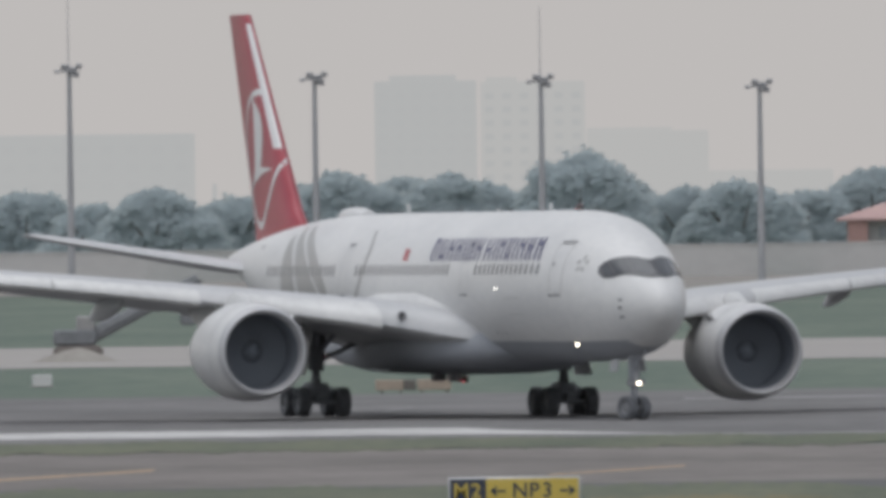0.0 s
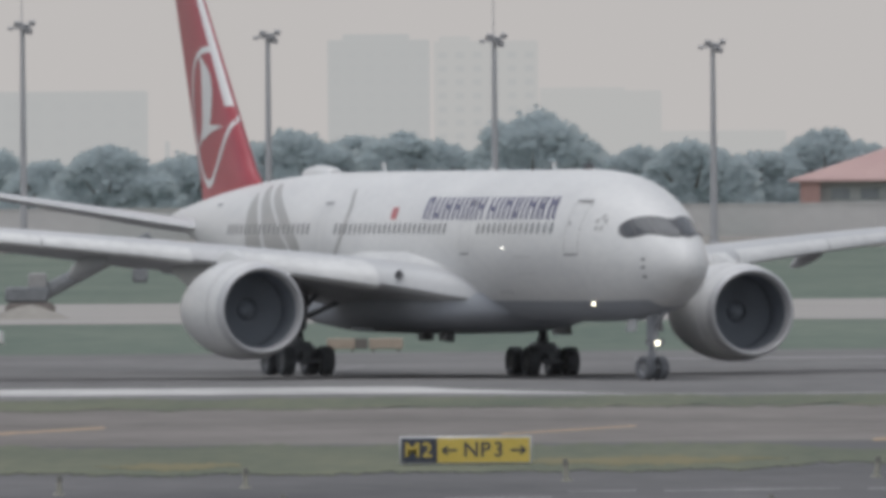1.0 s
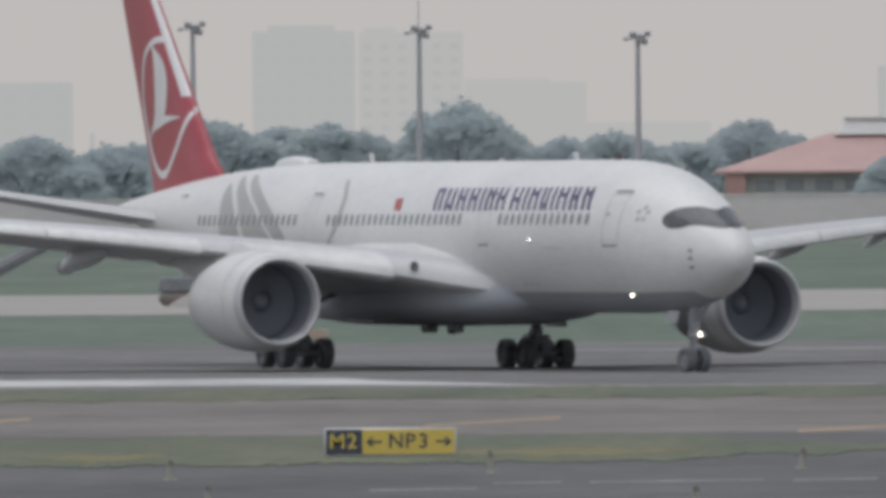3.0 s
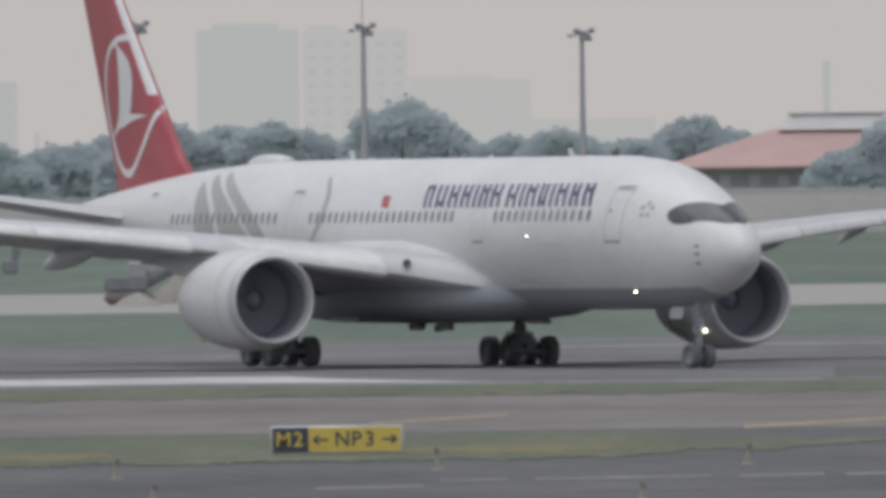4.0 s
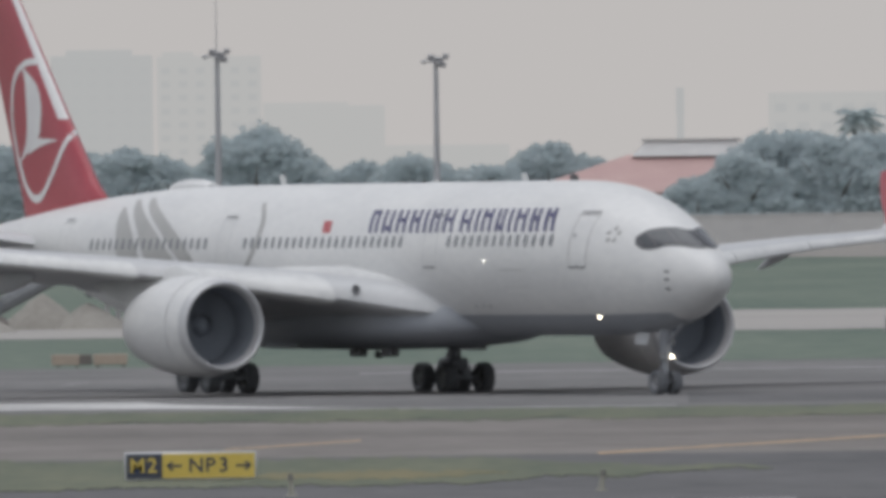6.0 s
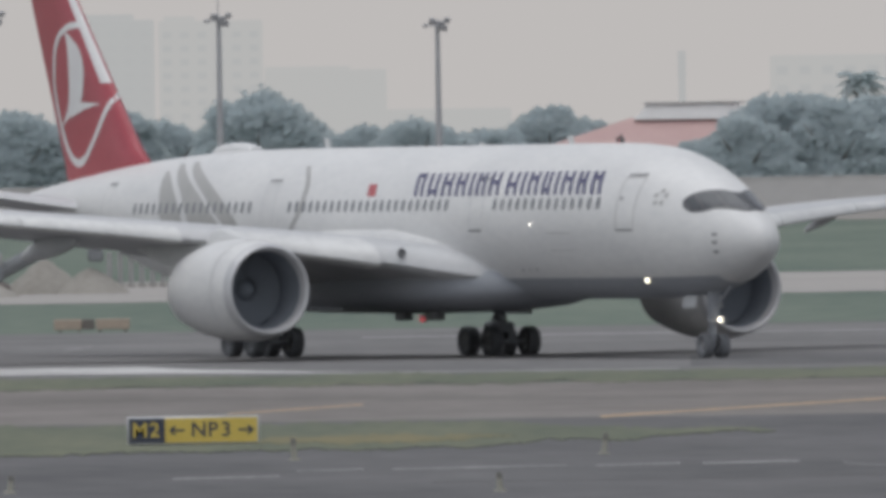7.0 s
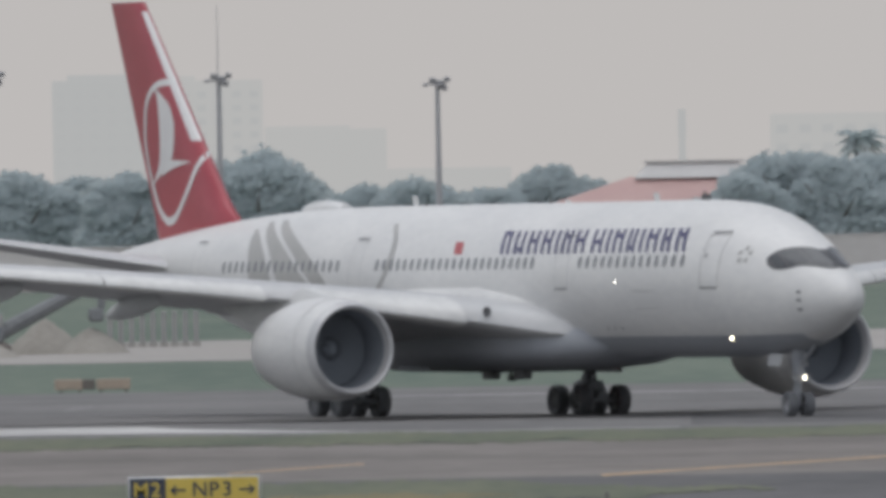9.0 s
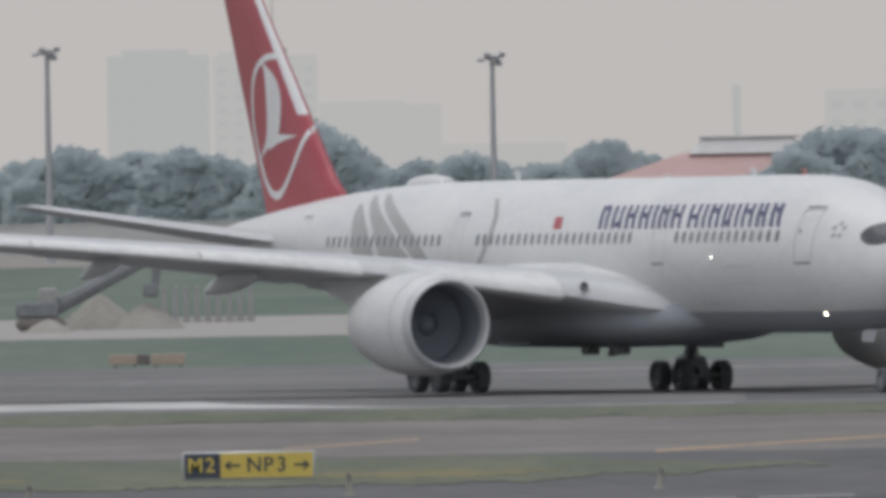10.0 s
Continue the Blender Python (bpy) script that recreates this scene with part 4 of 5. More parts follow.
def build_airliner():
    plane = thing("airliner", "white twin-engine wide-body airliner with red tail taxiing on asphalt", "airplane")
    # hull
    bm = bmesh.new()
    stations = [0.0, 0.04, 0.12, 0.25, 0.4, 0.6, 0.9, 1.2, 1.6, 2.0, 2.5, 3, 3.5, 4, 4.6, 5.3, 6, 7, 8, 9, 10.5] + [12 + 2 * i for i in range(17)] + [45 + 1.0 * i for i in range(22)] + [66.2]
    rings = []
    for s in stations:
        zc, rz, w = hull(NOSE - s)
        rings.append([(NOSE - s, w * math.sin(t), zc + rz * math.cos(t)) for t in (2 * math.pi * i / 64 for i in range(64))])
    ring_skin(bm, rings)
    body = part("fuselage", bm, WHITE, plane, "white rounded fuselage")
    # belly fairing, raised to the wing; its grey also stands in for root shade
    bm = bmesh.new()
    rings = []
    for x, zl, zh, w in ((15.6, 2.55, 3.3, 1.2), (14.6, 2.22, 3.7, 2.5), (12.5, 1.98, 4.0, 3.12), (9, 1.80, 4.3, 3.5), (3, 1.74, 4.3, 3.6), (-3, 1.78, 4.15, 3.4), (-6.5, 1.98, 3.9, 3.0), (-9.0, 2.25, 3.6, 2.5), (-11, 2.6, 3.2, 1.4)):
        zc, rz = (zl + zh) / 2, (zh - zl) / 2
        pts = []
        for i in range(40):
            t = 2 * math.pi * i / 40
            c, sn = math.cos(t), math.sin(t)
            pts.append((x, w * math.copysign(abs(c) ** 0.6, c), zc + rz * math.copysign(abs(sn) ** 0.75, sn)))
        rings.append(pts)
    ring_skin(bm, rings)
    part("belly_fairing", bm, BELLY, plane, "dark grey belly fairing")
    # grey paint under the hull, up to a crisp line
    bm = bmesh.new()
    rows = []
    for k in range(46):
        s = 2.7 + 49.0 * k / 45
        x = NOSE - s
        zc, rz, w = hull(x)
        line = 3.13 + 0.06 * max(0, 6 - s) / 3.3
        top = math.acos(max(-1.0, min(1.0, (zc - max(line, zc - rz + 0.004)) / rz)))
        rows.append([Vector((x, (w + 0.012) * math.sin(top * f), zc - (rz + 0.012) * math.cos(top * f))) for f in [-1 + i / 8 for i in range(17)]])
    sheet(bm, rows)
    part("belly_paint", bm, BELLY, body, "dark grey painted underside")
    for x, y in ((4.8, -1.4), (8.0, -1.6)):
        bm = bmesh.new()
        box(bm, (x, y, 1.68), (0.9, 0.45, 0.42), None, 0.08)
        part("belly_scoop", bm, GREY_DARK, plane, "dark belly air scoop")
    for s in (-1, 1):
        build_wing(plane, s)
        build_engine(plane, s)
        # fairing that blends the wing into the hull
        bm = bmesh.new()
        rings = []
        for f, x, z, r in ((0, 12.6, 4.1, 0.04), (1, 11.6, 4.15, 0.40), (2, 10.0, 4.2, 0.75), (3, 7.0, 4.4, 1.05), (4, 1.0, 4.3, 1.15), (5, -4.0, 4.0, 0.8), (6, -8.5, 3.6, 0.25)):
            rings.append([(x, s * (2.62 + r * 0.75 * math.cos(t)), z + 0.12 + r * 0.62 * math.sin(t)) for t in (2 * math.pi * i / 20 for i in range(20))])
        ring_skin(bm, rings)
        part("wing_root_fairing", bm, WHITE_SOIL, plane)
    build_tail(plane)
    # antenna domes
    bm = bmesh.new()
    rings = []
    for k in range(11):
        f = k / 10
        x = -11.1 - f * 3.5
        h = 0.52 * (math.sin(math.pi * min(1, f * 0.9 + 0.06)) ** 0.4)
        rings.append([(x, 0.72 * math.cos(t) * (h + 0.2), 8.32 + (h * 0.85) * max(0, math.sin(t)) ** 0.6 - 0.06) for t in (2 * math.pi * i / 24 for i in range(24))])
    ring_skin(bm, rings)
    part("antenna_dome", bm, WHITE, plane, "white satellite antenna dome")
    for x, h in ((-4.6, 0.42), (16.8, 0.34), (9.0, 0.14)):
        bm = bmesh.new()
        ring_skin(bm, [[(x + dx - z * 0.5, y, 8.38 + z) for dx, y in ((0.2, 0), (0, 0.03), (-0.3, 0), (0, -0.03))] for z in (0, h * 0.5, h)])
        part("blade_antenna", bm, WHITE_SOIL, plane)
    # cockpit mask and its panes
    edge = [(-1.70, 5.81, 5.89), (-1.64, 5.66, 6.07), (-1.4, 5.67, 6.31), (-1.1, 5.78, 6.45), (-0.8, 5.76, 6.50), (-0.45, 5.68, 6.50), (-0.2, 5.67, 6.43), (0.0, 5.70, 6.40)]
    edge = edge + [(-y, a, b) for y, a, b in reversed(edge[:-1])]
    fine = [(y, *lerp_table(edge, y)) for y in [-1.70 + 3.40 * i / 64 for i in range(65)]]
    bm = bmesh.new()
    sheet(bm, [[brow(y, a + (b - a) * k / 6, 0.022) for k in range(7)] for y, a, b in fine])
    mask = part("cockpit_mask", bm, COCKPIT, body, "glossy black cockpit window surround")
    for y0, y1 in ((-1.58, -1.36), (-1.30, -0.82), (-0.76, -0.04), (0.04, 0.76), (0.82, 1.30), (1.36, 1.58)):
        bm = bmesh.new()
        rows = []
        for i in range(7):
            y = y0 + (y1 - y0) * i / 6
            a, b = lerp_table(edge, y)
            lo, hi = a + 0.07, b - 0.07
            rows.append([brow(y, lo + (hi - lo) * k / 4, 0.034) for k in range(5)])
        sheet(bm, rows)
        part("cockpit_pane", bm, COCKPIT_GLASS, mask, "dark tinted cockpit pane")
    # cabin windows
    for first, last, count in ((15.75, 24.3, 14), (-2.35, 11.55, 23), (-16.75, -5.95, 18)):
        for k in range(count):
            x = first + (last - first) * k / (count - 1)
            bm = bmesh.new()
            c = bm.verts.new(skin(x, 6.03, 0.018))
            rim = [bm.verts.new(skin(x + 0.135 * math.copysign(abs(math.cos(t)) ** 0.7, math.cos(t)), 6.03 + 0.235 * math.copysign(abs(math.sin(t)) ** 0.8, math.sin(t)), 0.018)) for t in (2 * math.pi * i / 14 for i in range(14))]
            for i in range(14):
                bm.faces.new((c, rim[i], rim[(i + 1) % 14]))
            part("cabin_window", bm, CABIN_GLASS, body)
    # doors: outline seams, sill and gutter
    for x0, x1, z0, z1, bold in ((25.6, 26.75, 4.99, 7.04, 1), (13.6, 14.75, 5.02, 6.98, 0), (-4.9, -3.8, 5.02, 7.02, 0), (-20.6, -19.6, 5.1, 7.0, 0)):
        bm = bmesh.new()
        w = 0.035
        for a, b, c, d in ((x0, x0 + w, z0, z1), (x1 - w, x1, z0, z1), (x0, x1, z1 - w, z1)):
            patch(bm, a, b, c, d, 0, 0.012, 2, 8)
        door = part("cabin_door", bm, TULIP if bold else WING_GREY, body, "closed cabin door with thin grey outline")
        bm = bmesh.new()
        patch(bm, x0 + 0.04, x1 - 0.04, z0 - 0.05, z0 + 0.015, 0, 0.02, 3, 1)
        part("door_sill", bm, GREY_DARK, door)
        bm = bmesh.new()
        patch(bm, x0 + 0.05, x1, z1 + 0.05, z1 + 0.10, 0, 0.03, 3, 1)
        part("door_gutter", bm, GREY_DARK, door)
        if bold:
            bm = bmesh.new()
            patch(bm, x0 + 0.18, x0 + 0.30, 6.15, 6.27, 0, 0.016)
            part("door_handle", bm, GREY_DARK, door)
    bm = bmesh.new()
    patch(bm, 20.2, 22.2, 4.86, 4.89, 0, 0.012, 4, 1)
    patch(bm, 20.2, 22.2, 4.2, 4.22, 0, 0.012, 4, 1)
    part("cargo_door", bm, TULIP, body, "closed cargo door with faint seams")
    # title marks: plain slanted bars, one pair to each sign of the title
    x = 8.5
    for k, wide in enumerate((0.92, 1.0, 1.0, 0.98, 0.36, 0.92, 1.02, 0, 1.06, 0.36, 1.0, 0.86, 0.36, 1.04, 0.88, 0.92)):
        if wide == 0:
            x += 0.25
            continue
        bm = bmesh.new()
        if wide < 0.5:
            patch(bm, x, x + 0.26, 6.38, 7.29, -0.42, 0.016, 2, 6)
        else:
            patch(bm, x, x + 0.27, 6.38, 7.29, -0.42, 0.016, 2, 6)
            patch(bm, x + wide - 0.38, x + wide - 0.13, 6.38, 7.29, -0.42, 0.016, 2, 6)
            zb = (7.12, 6.47, 6.80, 6.80, 0, 6.95, 6.80, 0, 6.72, 0, 6.95, 6.47, 0, 6.9, 6.80, 6.95)[k]
            patch(bm, x + 0.27 - 0.42 * (zb - 6.47) / 0.87, x + wide - 0.38 - 0.42 * (zb - 6.47) / 0.87, zb, zb + 0.18, -0.09, 0.016, 2, 2)
        part("title_bar", bm, NAVY, body, "dark blue slanted title bars")
        x += wide + 0.215
    # flag
    bm = bmesh.new()
    patch(bm, 4.38, 5.10, 6.41, 6.89, -0.2, 0.016, 3, 4)
    flag = part("flag_mark", bm, FLAG_RED, body, "small red flag mark")
    # leaves of the rear mark
    for left, right in (
        ([(-15.5, 7.55), (-15.1, 7.1), (-14.55, 6.43), (-14.15, 5.74), (-14.0, 4.9)], [(-15.2, 7.55), (-14.1, 7.1), (-12.95, 6.42), (-12.15, 5.66), (-11.5, 4.9)]),
        ([(-15.0, 7.85), (-14.0, 7.34), (-12.55, 6.53), (-11.6, 5.61), (-11.0, 4.9)], [(-14.5, 7.85), (-12.95, 7.33), (-10.85, 6.52), (-8.95, 5.52), (-7.9, 4.9)]),
        ([(-13.8, 7.92), (-12.45, 7.33), (-10.4, 6.51), (-8.55, 5.52), (-7.6, 4.9)], [(-13.3, 7.92), (-11.05, 7.25), (-8.75, 6.4), (-7.15, 5.51), (-6.6, 4.9)]),
    ):
        bm = bmesh.new()
        sheet(bm, [[skin(a[0] + (b[0] - a[0]) * f, a[1] + (b[1] - a[1]) * f, 0.014) for f in (0, 0.25, 0.5, 0.75, 1)] for a, b in zip(smooth_line(left, 24), smooth_line(right, 24))])
        part("leaf_mark", bm, TULIP, body, "pale grey leaf-shaped mark")
    bm = bmesh.new()
    line = smooth_line([(-2.45, 7.66), (-1.45, 7.0), (-1.27, 6.32), (-1.5, 5.76), (-1.98, 5.26), (-2.5, 4.8)], 24)
    sheet(bm, [[skin(x + 0.19 * f, z, 0.014) for f in (-1, 0, 1)] for x, z in line])
    part("curved_stripe", bm, TULIP, body, "thin pale grey curved stripe")
    # ring of small marks behind the cockpit
    for k in range(5):
        a = 2 * math.pi * k / 5 + 0.3
        bm = bmesh.new()
        patch(bm, 28.05 + 0.29 * math.cos(a) - 0.09, 28.05 + 0.29 * math.cos(a) + 0.09, 6.22 + 0.25 * math.sin(a) - 0.08, 6.22 + 0.25 * math.sin(a) + 0.08, 0.03, 0.016)
        part("round_mark", bm, TULIP, body)
    # probes below the cockpit
    for z in (4.78, 4.48, 4.12):
        bm = bmesh.new()
        patch(bm, 31.28, 31.52, z - 0.05, z + 0.05, 0, 0.03)
        part("probe", bm, GREY_DARK, body)
    for x in (17.0, 17.6, 18.2):
        bm = bmesh.new()
        patch(bm, x, x + 0.13, 3.42, 3.50, 0, 0.014)
        part("service_mark", bm, GREY_DARK, body)
    # seams round the hull
    for s in (19.2, 38.0, 52.0):
        zc, rz, w = hull(NOSE - s)
        bm = bmesh.new()
        rows = []
        for k in range(41):
            t = math.pi * k / 40
            rows.append([Vector((NOSE - s - d, -(hull(NOSE - s - d)[2] + 0.006) * math.sin(t), hull(NOSE - s - d)[0] + (hull(NOSE - s - d)[1] + 0.006) * math.cos(t))) for d in (0, 0.025)])
        sheet(bm, rows)
        part("hull_seam", bm, WHITE_SOIL, body)
    # lit lamps
    for p, r, m in ((skin(26.36, 3.04, 0.03), 0.046, LAMP_ON), (skin(18.95, 5.24, 0.02), 0.028, LAMP_SMALL)):
        bm = bmesh.new()
        bmesh.ops.create_icosphere(bm, subdivisions=2, radius=r)
        for v in bm.verts:
            v.co = v.co + p
        part("hull_lamp", bm, m, body, "lit white lamp")
    beacons = [build_beacon(plane, at, m) for at, m in zip(BEACON_SPOTS, (BEACON_PINK, BEACON_RED))]
    wheels, nose_wheels = build_gear(plane)
    return plane, wheels, nose_wheels, beacons


airliner, main_wheels, nose_wheels, beacons = build_airliner()


# ---- taxiway sign ----


def letters(bm_name, text, size, x, z, y, material, parent, thick=0.006):
    cu = bpy.data.curves.new(bm_name, "FONT")
    cu.body = text
    cu.size = size
    cu.extrude = thick
    cu.align_x = "CENTER"
    cu.align_y = "CENTER"
    cu.offset = 0.006
    tmp = bpy.data.objects.new(bm_name, cu)
    scene.collection.objects.link(tmp)
    me = bpy.data.meshes.new_from_object(tmp.evaluated_get(bpy.context.evaluated_depsgraph_get()))
    bpy.data.objects.remove(tmp)
    me.materials.clear()
    me.materials.append(material)
    ob = new(bm_name, me)
    ob.parent = parent
    ob.matrix_basis = pose(x, y, z, 90, 0, 0)
    return ob


def arrow(bm, x, z, y, length, way):
    """An arrow of a shaft and two barbs."""
    h = length / 2
    box(bm, (x, y, z), (length, 0.012, 0.06))
    for s in (-1, 1):
        box(bm, (x + way * (h - 0.075), y - 0.001, z + s * 0.055), (0.20, 0.012, 0.055), pose(0, 0, 0, 0, way * s * 40, 0))


def build_sign():
    d = 558.0
    k = d / LENS
    x0, x1 = -358.5 * k, -124.5 * k
    top, low = EYE_Z - 417.5 * k, EYE_Z - 467.0 * k
    w, h = x1 - x0, top - low
    cx, cz = (x0 + x1) / 2, (top + low) / 2
    sign = thing("taxiway_sign", "black and yellow taxiway sign reading M2 and NP3 on grass", "sign", at=Matrix.Translation((cx, d, 0)))
    bm = bmesh.new()
    box(bm, (0, 0, cz), (w, 0.22, h), None, 0.03)
    part("housing", bm, SIGN_FRAME, sign, "grey aluminium sign housing")
    split = -w / 2 + w * 0.287
    bm = bmesh.new()
    box(bm, ((-w / 2 + 0.05 + split) / 2, -0.115, cz), (split + w / 2 - 0.05, 0.02, h - 0.09), None, 0.008)
    a = part("black_panel", bm, SIGN_BLACK, sign, "black panel with yellow characters")
    bm = bmesh.new()
    box(bm, ((w / 2 - 0.05 + split) / 2, -0.115, cz), (w / 2 - 0.05 - split, 0.02, h - 0.09), None, 0.008)
    b = part("yellow_panel", bm, SIGN_YELLOW, sign, "yellow panel with black characters")
    mid = (-w / 2 + 0.05 + split) / 2
    for c, dx in (("M", -0.19), ("2", 0.21)):
        letters("letter", c, 0.56, mid + dx, cz, -0.132, SIGN_YELLOW, a)
    mid = (w / 2 + split) / 2
    for c, dx in (("N", -0.36), ("P", 0.02), ("3", 0.38)):
        letters("letter", c, 0.56, mid + dx, cz, -0.132, SIGN_BLACK, b)
    for x, way in ((split + 0.33, -1), (w / 2 - 0.36, 1)):
        bm = bmesh.new()
        arrow(bm, x, cz, -0.132, 0.40, way)
        part("arrow", bm, SIGN_BLACK, b)
    for f in (-0.42, -0.14, 0.14, 0.42):
        bm = bmesh.new()
        rod(bm, (f * w, 0, 0), (f * w, 0, low + 0.03), 0.04, n=8)
        part("leg", bm, SIGN_FRAME, sign)


build_sign()


def build_marker(u, d, h, tilt):
    m = thing("edge_marker", "small weathered taxiway edge marker post with dark cap", "marker", "edge markers", at=spot_pose(u, d, tilt))
    bm = bmesh.new()
    rod(bm, (0, 0, 0), (0, 0, h * 0.72), 0.075, 0.06, 10)
    rod(bm, (0, 0, 0), (0, 0, 0.06), 0.15, 0.14, 10)
    part("stem", bm, MARKER, m)
    bm = bmesh.new()
    rod(bm, (0, 0, h * 0.70), (0, 0, h), 0.085, 0.06, 10)
    part("cap", bm, MARKER_CAP, m)


def spot_pose(u, d, tilt=0.0):
    p = spot(u, d)
    return pose(p.x, p.y, 0, 0, tilt, 0)


for u, d, h, tilt in ((-63, 527, 0.58, -3), (-632, 518, 0.52, 2), (485, 530, 0.55, 6), (-962, 508, 0.5, 3), (-567, 478, 0.42, 4), (300, 470, 0.45, -2)):
    build_marker(u, d, h, tilt)

# low boards seen from behind across the taxiway
boards = thing("direction_board", "low faded orange board with a dark middle panel", "sign", at=Matrix.Translation(spot(-418, 985)))
for x, w, m in ((-1.15, 1.32, BOARD), (-0.18, 0.62, BOARD_DARK), (1.0, 1.62, BOARD)):
    bm = bmesh.new()
    box(bm, (x, 0, 0.40), (w, 0.2, 0.5), None, 0.03)
    part("panel", bm, m, boards)
for x in (-1.5, -0.6, 0.4, 1.6):
    bm = bmesh.new()
    rod(bm, (x, 0, 0), (x, 0, 0.2), 0.05, n=8)
    part("leg", bm, BOARD_DARK, boards)

cabinet = thing("white_cabinet", "small white equipment cabinet on grass", "cabinet", at=Matrix.Translation(spot(-1075, 1060)))
bm = bmesh.new()
box(bm, (0, 0, 0.35), (1.0, 0.6, 0.6), None, 0.04)
part("body", bm, COPING, cabinet)
bm = bmesh.new()
box(bm, (0, 0, 0.03), (1.2, 0.8, 0.06), None, 0.01)
part("plinth", bm, CONCRETE, cabinet)

dark_box = thing("dark_cabinet", "dark equipment cabinet with a pale side beside road", "cabinet", at=Matrix.Translation(spot(1015, 1190)))
bm = bmesh.new()
box(bm, (-0.2, 0, 0.45), (1.1, 0.8, 0.8), None, 0.04)
part("body", bm, MACHINE, dark_box)
bm = bmesh.new()
box(bm, (0.62, 0, 0.40), (0.5, 0.7, 0.7), None, 0.04)
part("side_panel", bm, COPING, dark_box)
bm = bmesh.new()
box(bm, (0, 0, 0.03), (1.9, 1.0, 0.06), None, 0.01)
part("plinth", bm, CONCRETE, dark_box)


# ---- earthworks beyond the taxiway ----


def build_heap(u, d, w, h, seed):
    r = random.Random(seed)
    bm = bmesh.new()
    rings = []
    for k in range(9):
        f = k / 8
        rad = (1 - f) ** 0.8
        rings.append([((w / 2 * rad * (1 + 0.10 * math.sin(3 * t + seed) + 0.05 * r.uniform(-1, 1))) * math.cos(t), 3.0 * rad * math.sin(t), h * f * (1 + 0.03 * r.uniform(-1, 1))) for t in (2 * math.pi * i / 22 for i in range(22))])
    rings[-1] = [(0.02 * math.cos(2 * math.pi * i / 22), 0.02 * math.sin(2 * math.pi * i / 22), h) for i in range(22)]
    ring_skin(bm, rings)
    ob = part("spoil_heap", bm, SPOIL, None, "pale heap of dug earth")
    ob.matrix_basis = Matrix.Translation(spot(u, d))
    return tagged(ob, "", "earth heap", "", "stuff")


def build_machine(u, d, flip=1):
    m = thing("excavator", "dusty grey excavator with a long slanted boom", "excavator", at=Matrix.Translation(spot(u, d)))
    for y in (-1.0, 1.0):
        bm = bmesh.new()
        box(bm, (0, y, 0.42), (3.2, 0.6, 0.84), None, 0.3)
        part("track", bm, BOARD_DARK, m)
    bm = bmesh.new()
    box(bm, (-0.2 * flip, 0, 1.35), (2.8, 2.3, 1.0), None, 0.15)
    body = part("body", bm, MACHINE, m)
    bm = bmesh.new()
    box(bm, (0.5 * flip, -0.5, 2.1), (1.2, 1.0, 1.3), None, 0.12)
    part("cab", bm, MACHINE_PALE, body)
    bm = bmesh.new()
    rod(bm, (1.0 * flip, 0, 1.5), (7.8 * flip, 0, 5.0), 0.52, 0.40, 8)
    part("boom", bm, MACHINE, m)
    bm = bmesh.new()
    rod(bm, (7.7 * flip, 0, 5.0), (7.4 * flip, 0, 2.9), 0.32, 0.24, 8)
    box(bm, (7.1 * flip, 0, 2.5), (1.0, 1.1, 0.9), None, 0.15)
    part("arm", bm, MACHINE, m)
    return m


build_heap(-500, 1330, 5.5, 2.3, 3)
build_heap(-420, 1325, 5.0, 1.7, 8)
build_machine(-605, 1325, 1)
build_heap(-1010, 1290, 5.5, 0.9, 5)
build_machine(-1010, 1330, 1)
build_heap(-590, 1300, 3.4, 0.9, 6)

# pale posts of a low barrier behind the engines
for k in range(9):
    u = -385 + k * 19
    post = thing("barrier_post", "pale concrete barrier post on the roadside", "post", "roadside barrier posts", at=Matrix.Translation(spot(u, 1400)))
    bm = bmesh.new()
    box(bm, (0, 0, 1.2), (0.35, 0.35, 2.4), None, 0.05)
    part("shaft", bm, MACHINE_PALE, post, smooth=False)
    bm = bmesh.new()
    box(bm, (0, 0, 0.15), (0.6, 0.6, 0.3), None, 0.04)
    part("foot", bm, CONCRETE, post, smooth=False)


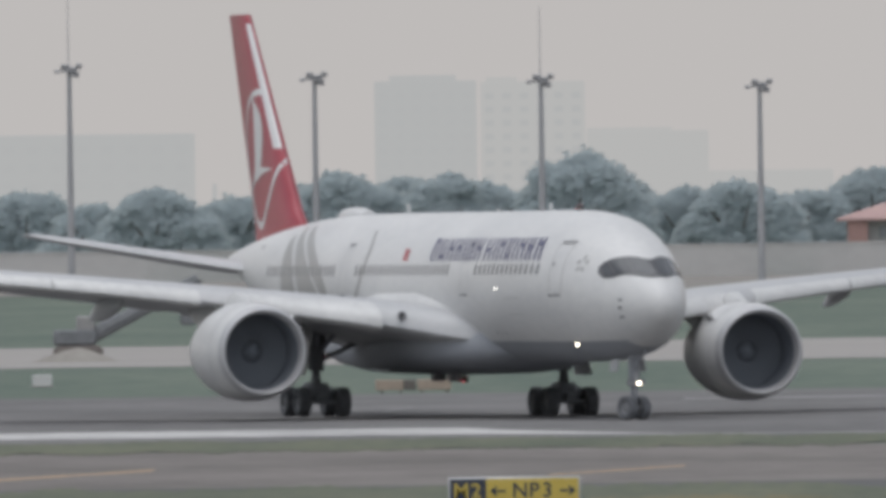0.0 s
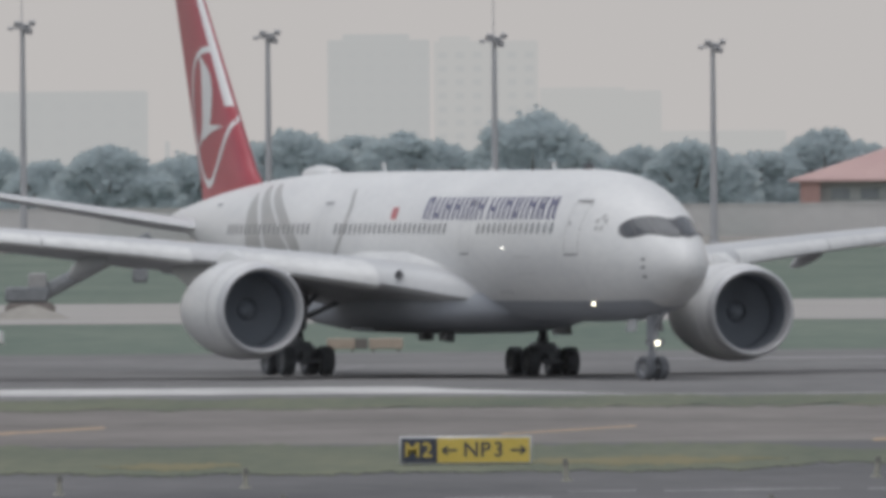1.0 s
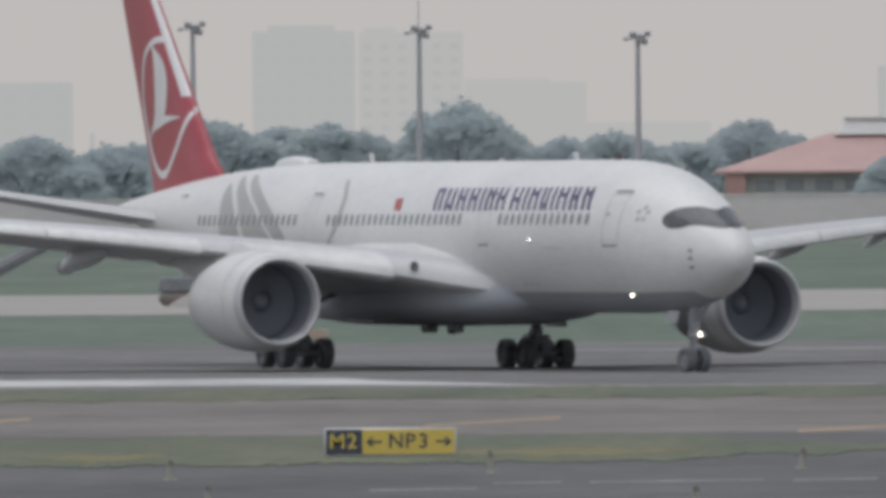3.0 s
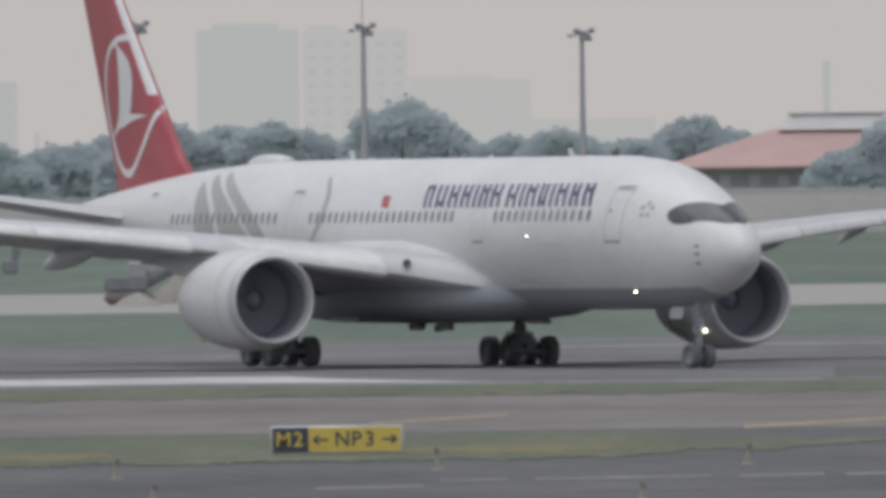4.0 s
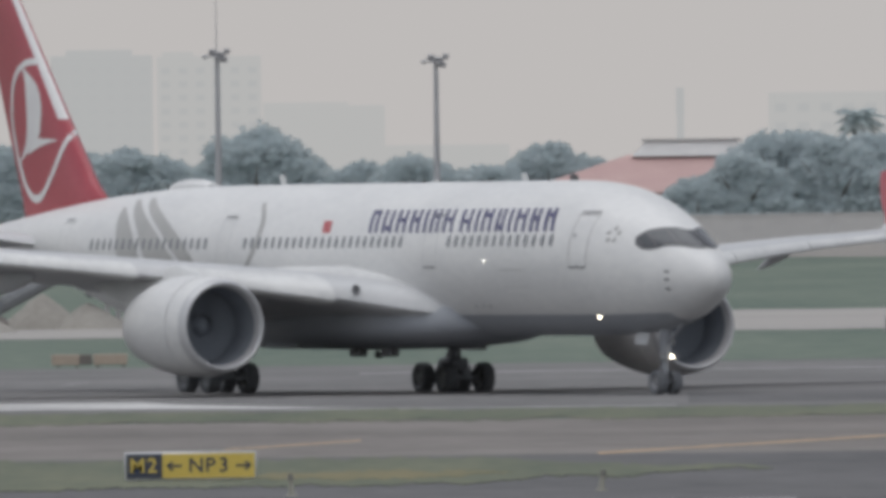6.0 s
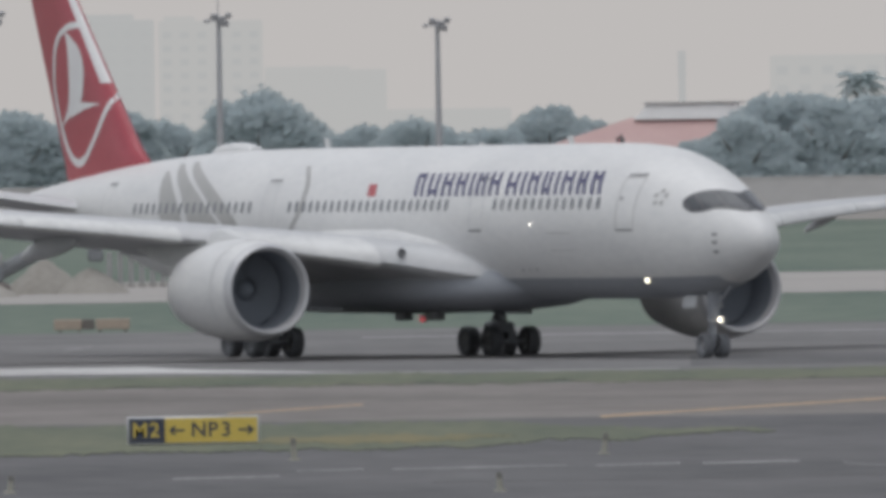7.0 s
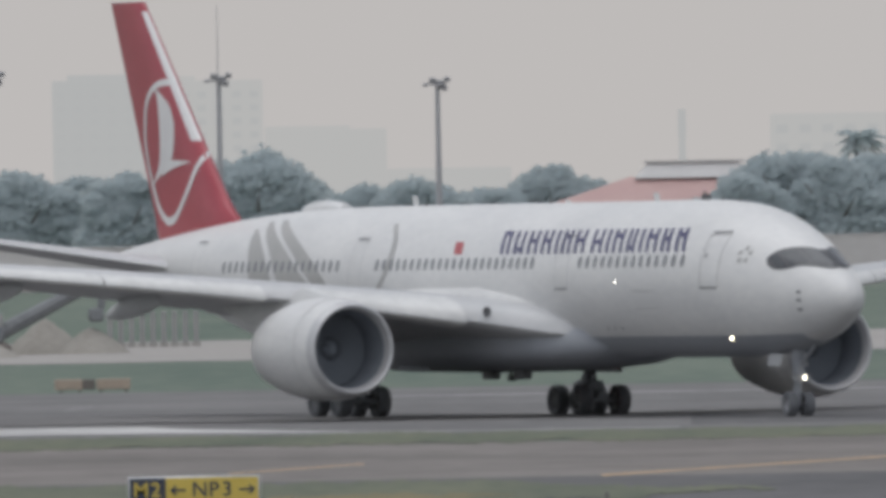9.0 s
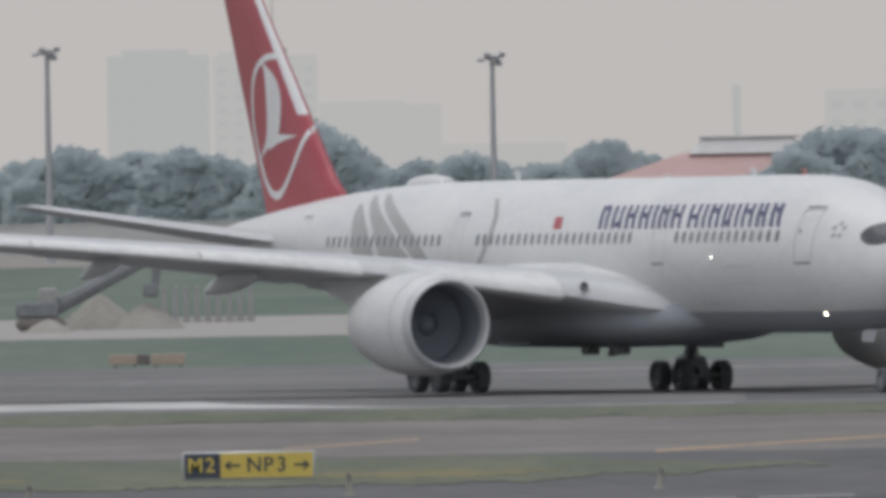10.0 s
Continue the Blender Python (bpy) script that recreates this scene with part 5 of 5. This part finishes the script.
# ---- what moves ----
# seconds, metres to the right, metres ahead, heading
TAXI = [
    (0.0, -8.658, 849.94, 16.260),
    (0.5, -8.066, 848.23, 17.842),
    (1.0, -7.429, 846.52, 19.240),
    (1.5, -6.734, 844.81, 20.196),
    (2.0, -5.989, 843.10, 21.303),
    (2.5, -5.255, 841.38, 22.177),
    (3.0, -4.502, 839.67, 22.815),
    (3.2, -4.185, 838.98, 23.136),
    (4.3, -2.432, 835.21, 24.775),
    (4.5, -2.106, 834.53, 25.038),
    (5.0, -1.280, 832.82, 25.480),
    (5.5, -0.436, 831.10, 25.943),
    (6.0, 0.400, 829.38, 26.568),
    (6.2, 0.735, 828.68, 26.651),
    (7.3, 2.662, 824.87, 26.522),
    (7.5, 3.038, 824.18, 26.516),
    (7.7, 3.416, 823.48, 26.482),
    (8.0, 3.928, 822.43, 26.092),
    (8.5, 4.770, 820.68, 25.982),
    (9.0, 5.573, 818.93, 25.780),
    (9.1, 5.746, 818.58, 25.739),
    (9.5, 6.438, 817.17, 25.189),
    (10.0, 7.374, 815.42, 24.971),
]


def taxi_at(t):
    return lerp_table(TAXI, t)


def motions():
    walk(airliner, [(t, pose(x, y, 0, 0, 0, h - 90) @ pose(0, 0, 0, -0.75, 0, 0)) for t, x, y, h in TAXI])
    # the beacons turn once in 1.4 seconds and sweep the eye at 1.5 seconds
    for drum, at in zip(beacons, BEACON_SPOTS):
        walk(drum, [(k * 0.1, pose(*at, 0, 0, 360 * (k * 0.1 - 1.5) / 1.4 - taxi_at(k * 0.1)[2])) for k in range(101)])
    # the wheels roll without slip; the nose wheels steer
    step, rolled, rows = 0.1, 0.0, []
    for k in range(101):
        t = k * step
        x0, y0, h0 = taxi_at(max(0.0, t - step))
        x1, y1, h1 = taxi_at(t)
        x2, y2, h2 = taxi_at(min(10.0, t + step))
        rolled += math.hypot(x1 - x0, y1 - y0)
        way = max(0.2, math.hypot(x2 - x0, y2 - y0))
        steer = math.degrees(math.atan(NOSE_X * radians(h2 - h0) / way))
        rows.append((t, rolled, steer))
    smooth = []
    for k, (t, a, b) in enumerate(rows):
        near = rows[max(0, k - 8):k + 9]
        smooth.append((t, a, sum(n[2] for n in near) / len(near)))
    for wheel, (dx, y) in zip(main_wheels, MAIN_SPOTS):
        walk(wheel, [(t, pose(dx, y, MAIN_R) @ pose(0, 0, 0, 0, math.degrees(a / MAIN_R), 0)) for t, a, b in smooth[::2]])
    for wheel, sy in zip(nose_wheels, (-1, 1)):
        walk(wheel, [(t, pose(NOSE_X, 0, NOSE_R) @ pose(0, 0, 0, 0, 0, b) @ pose(0, sy * 0.34, 0) @ pose(0, 0, 0, 0, math.degrees(a / NOSE_R), 0)) for t, a, b in smooth])


motions()
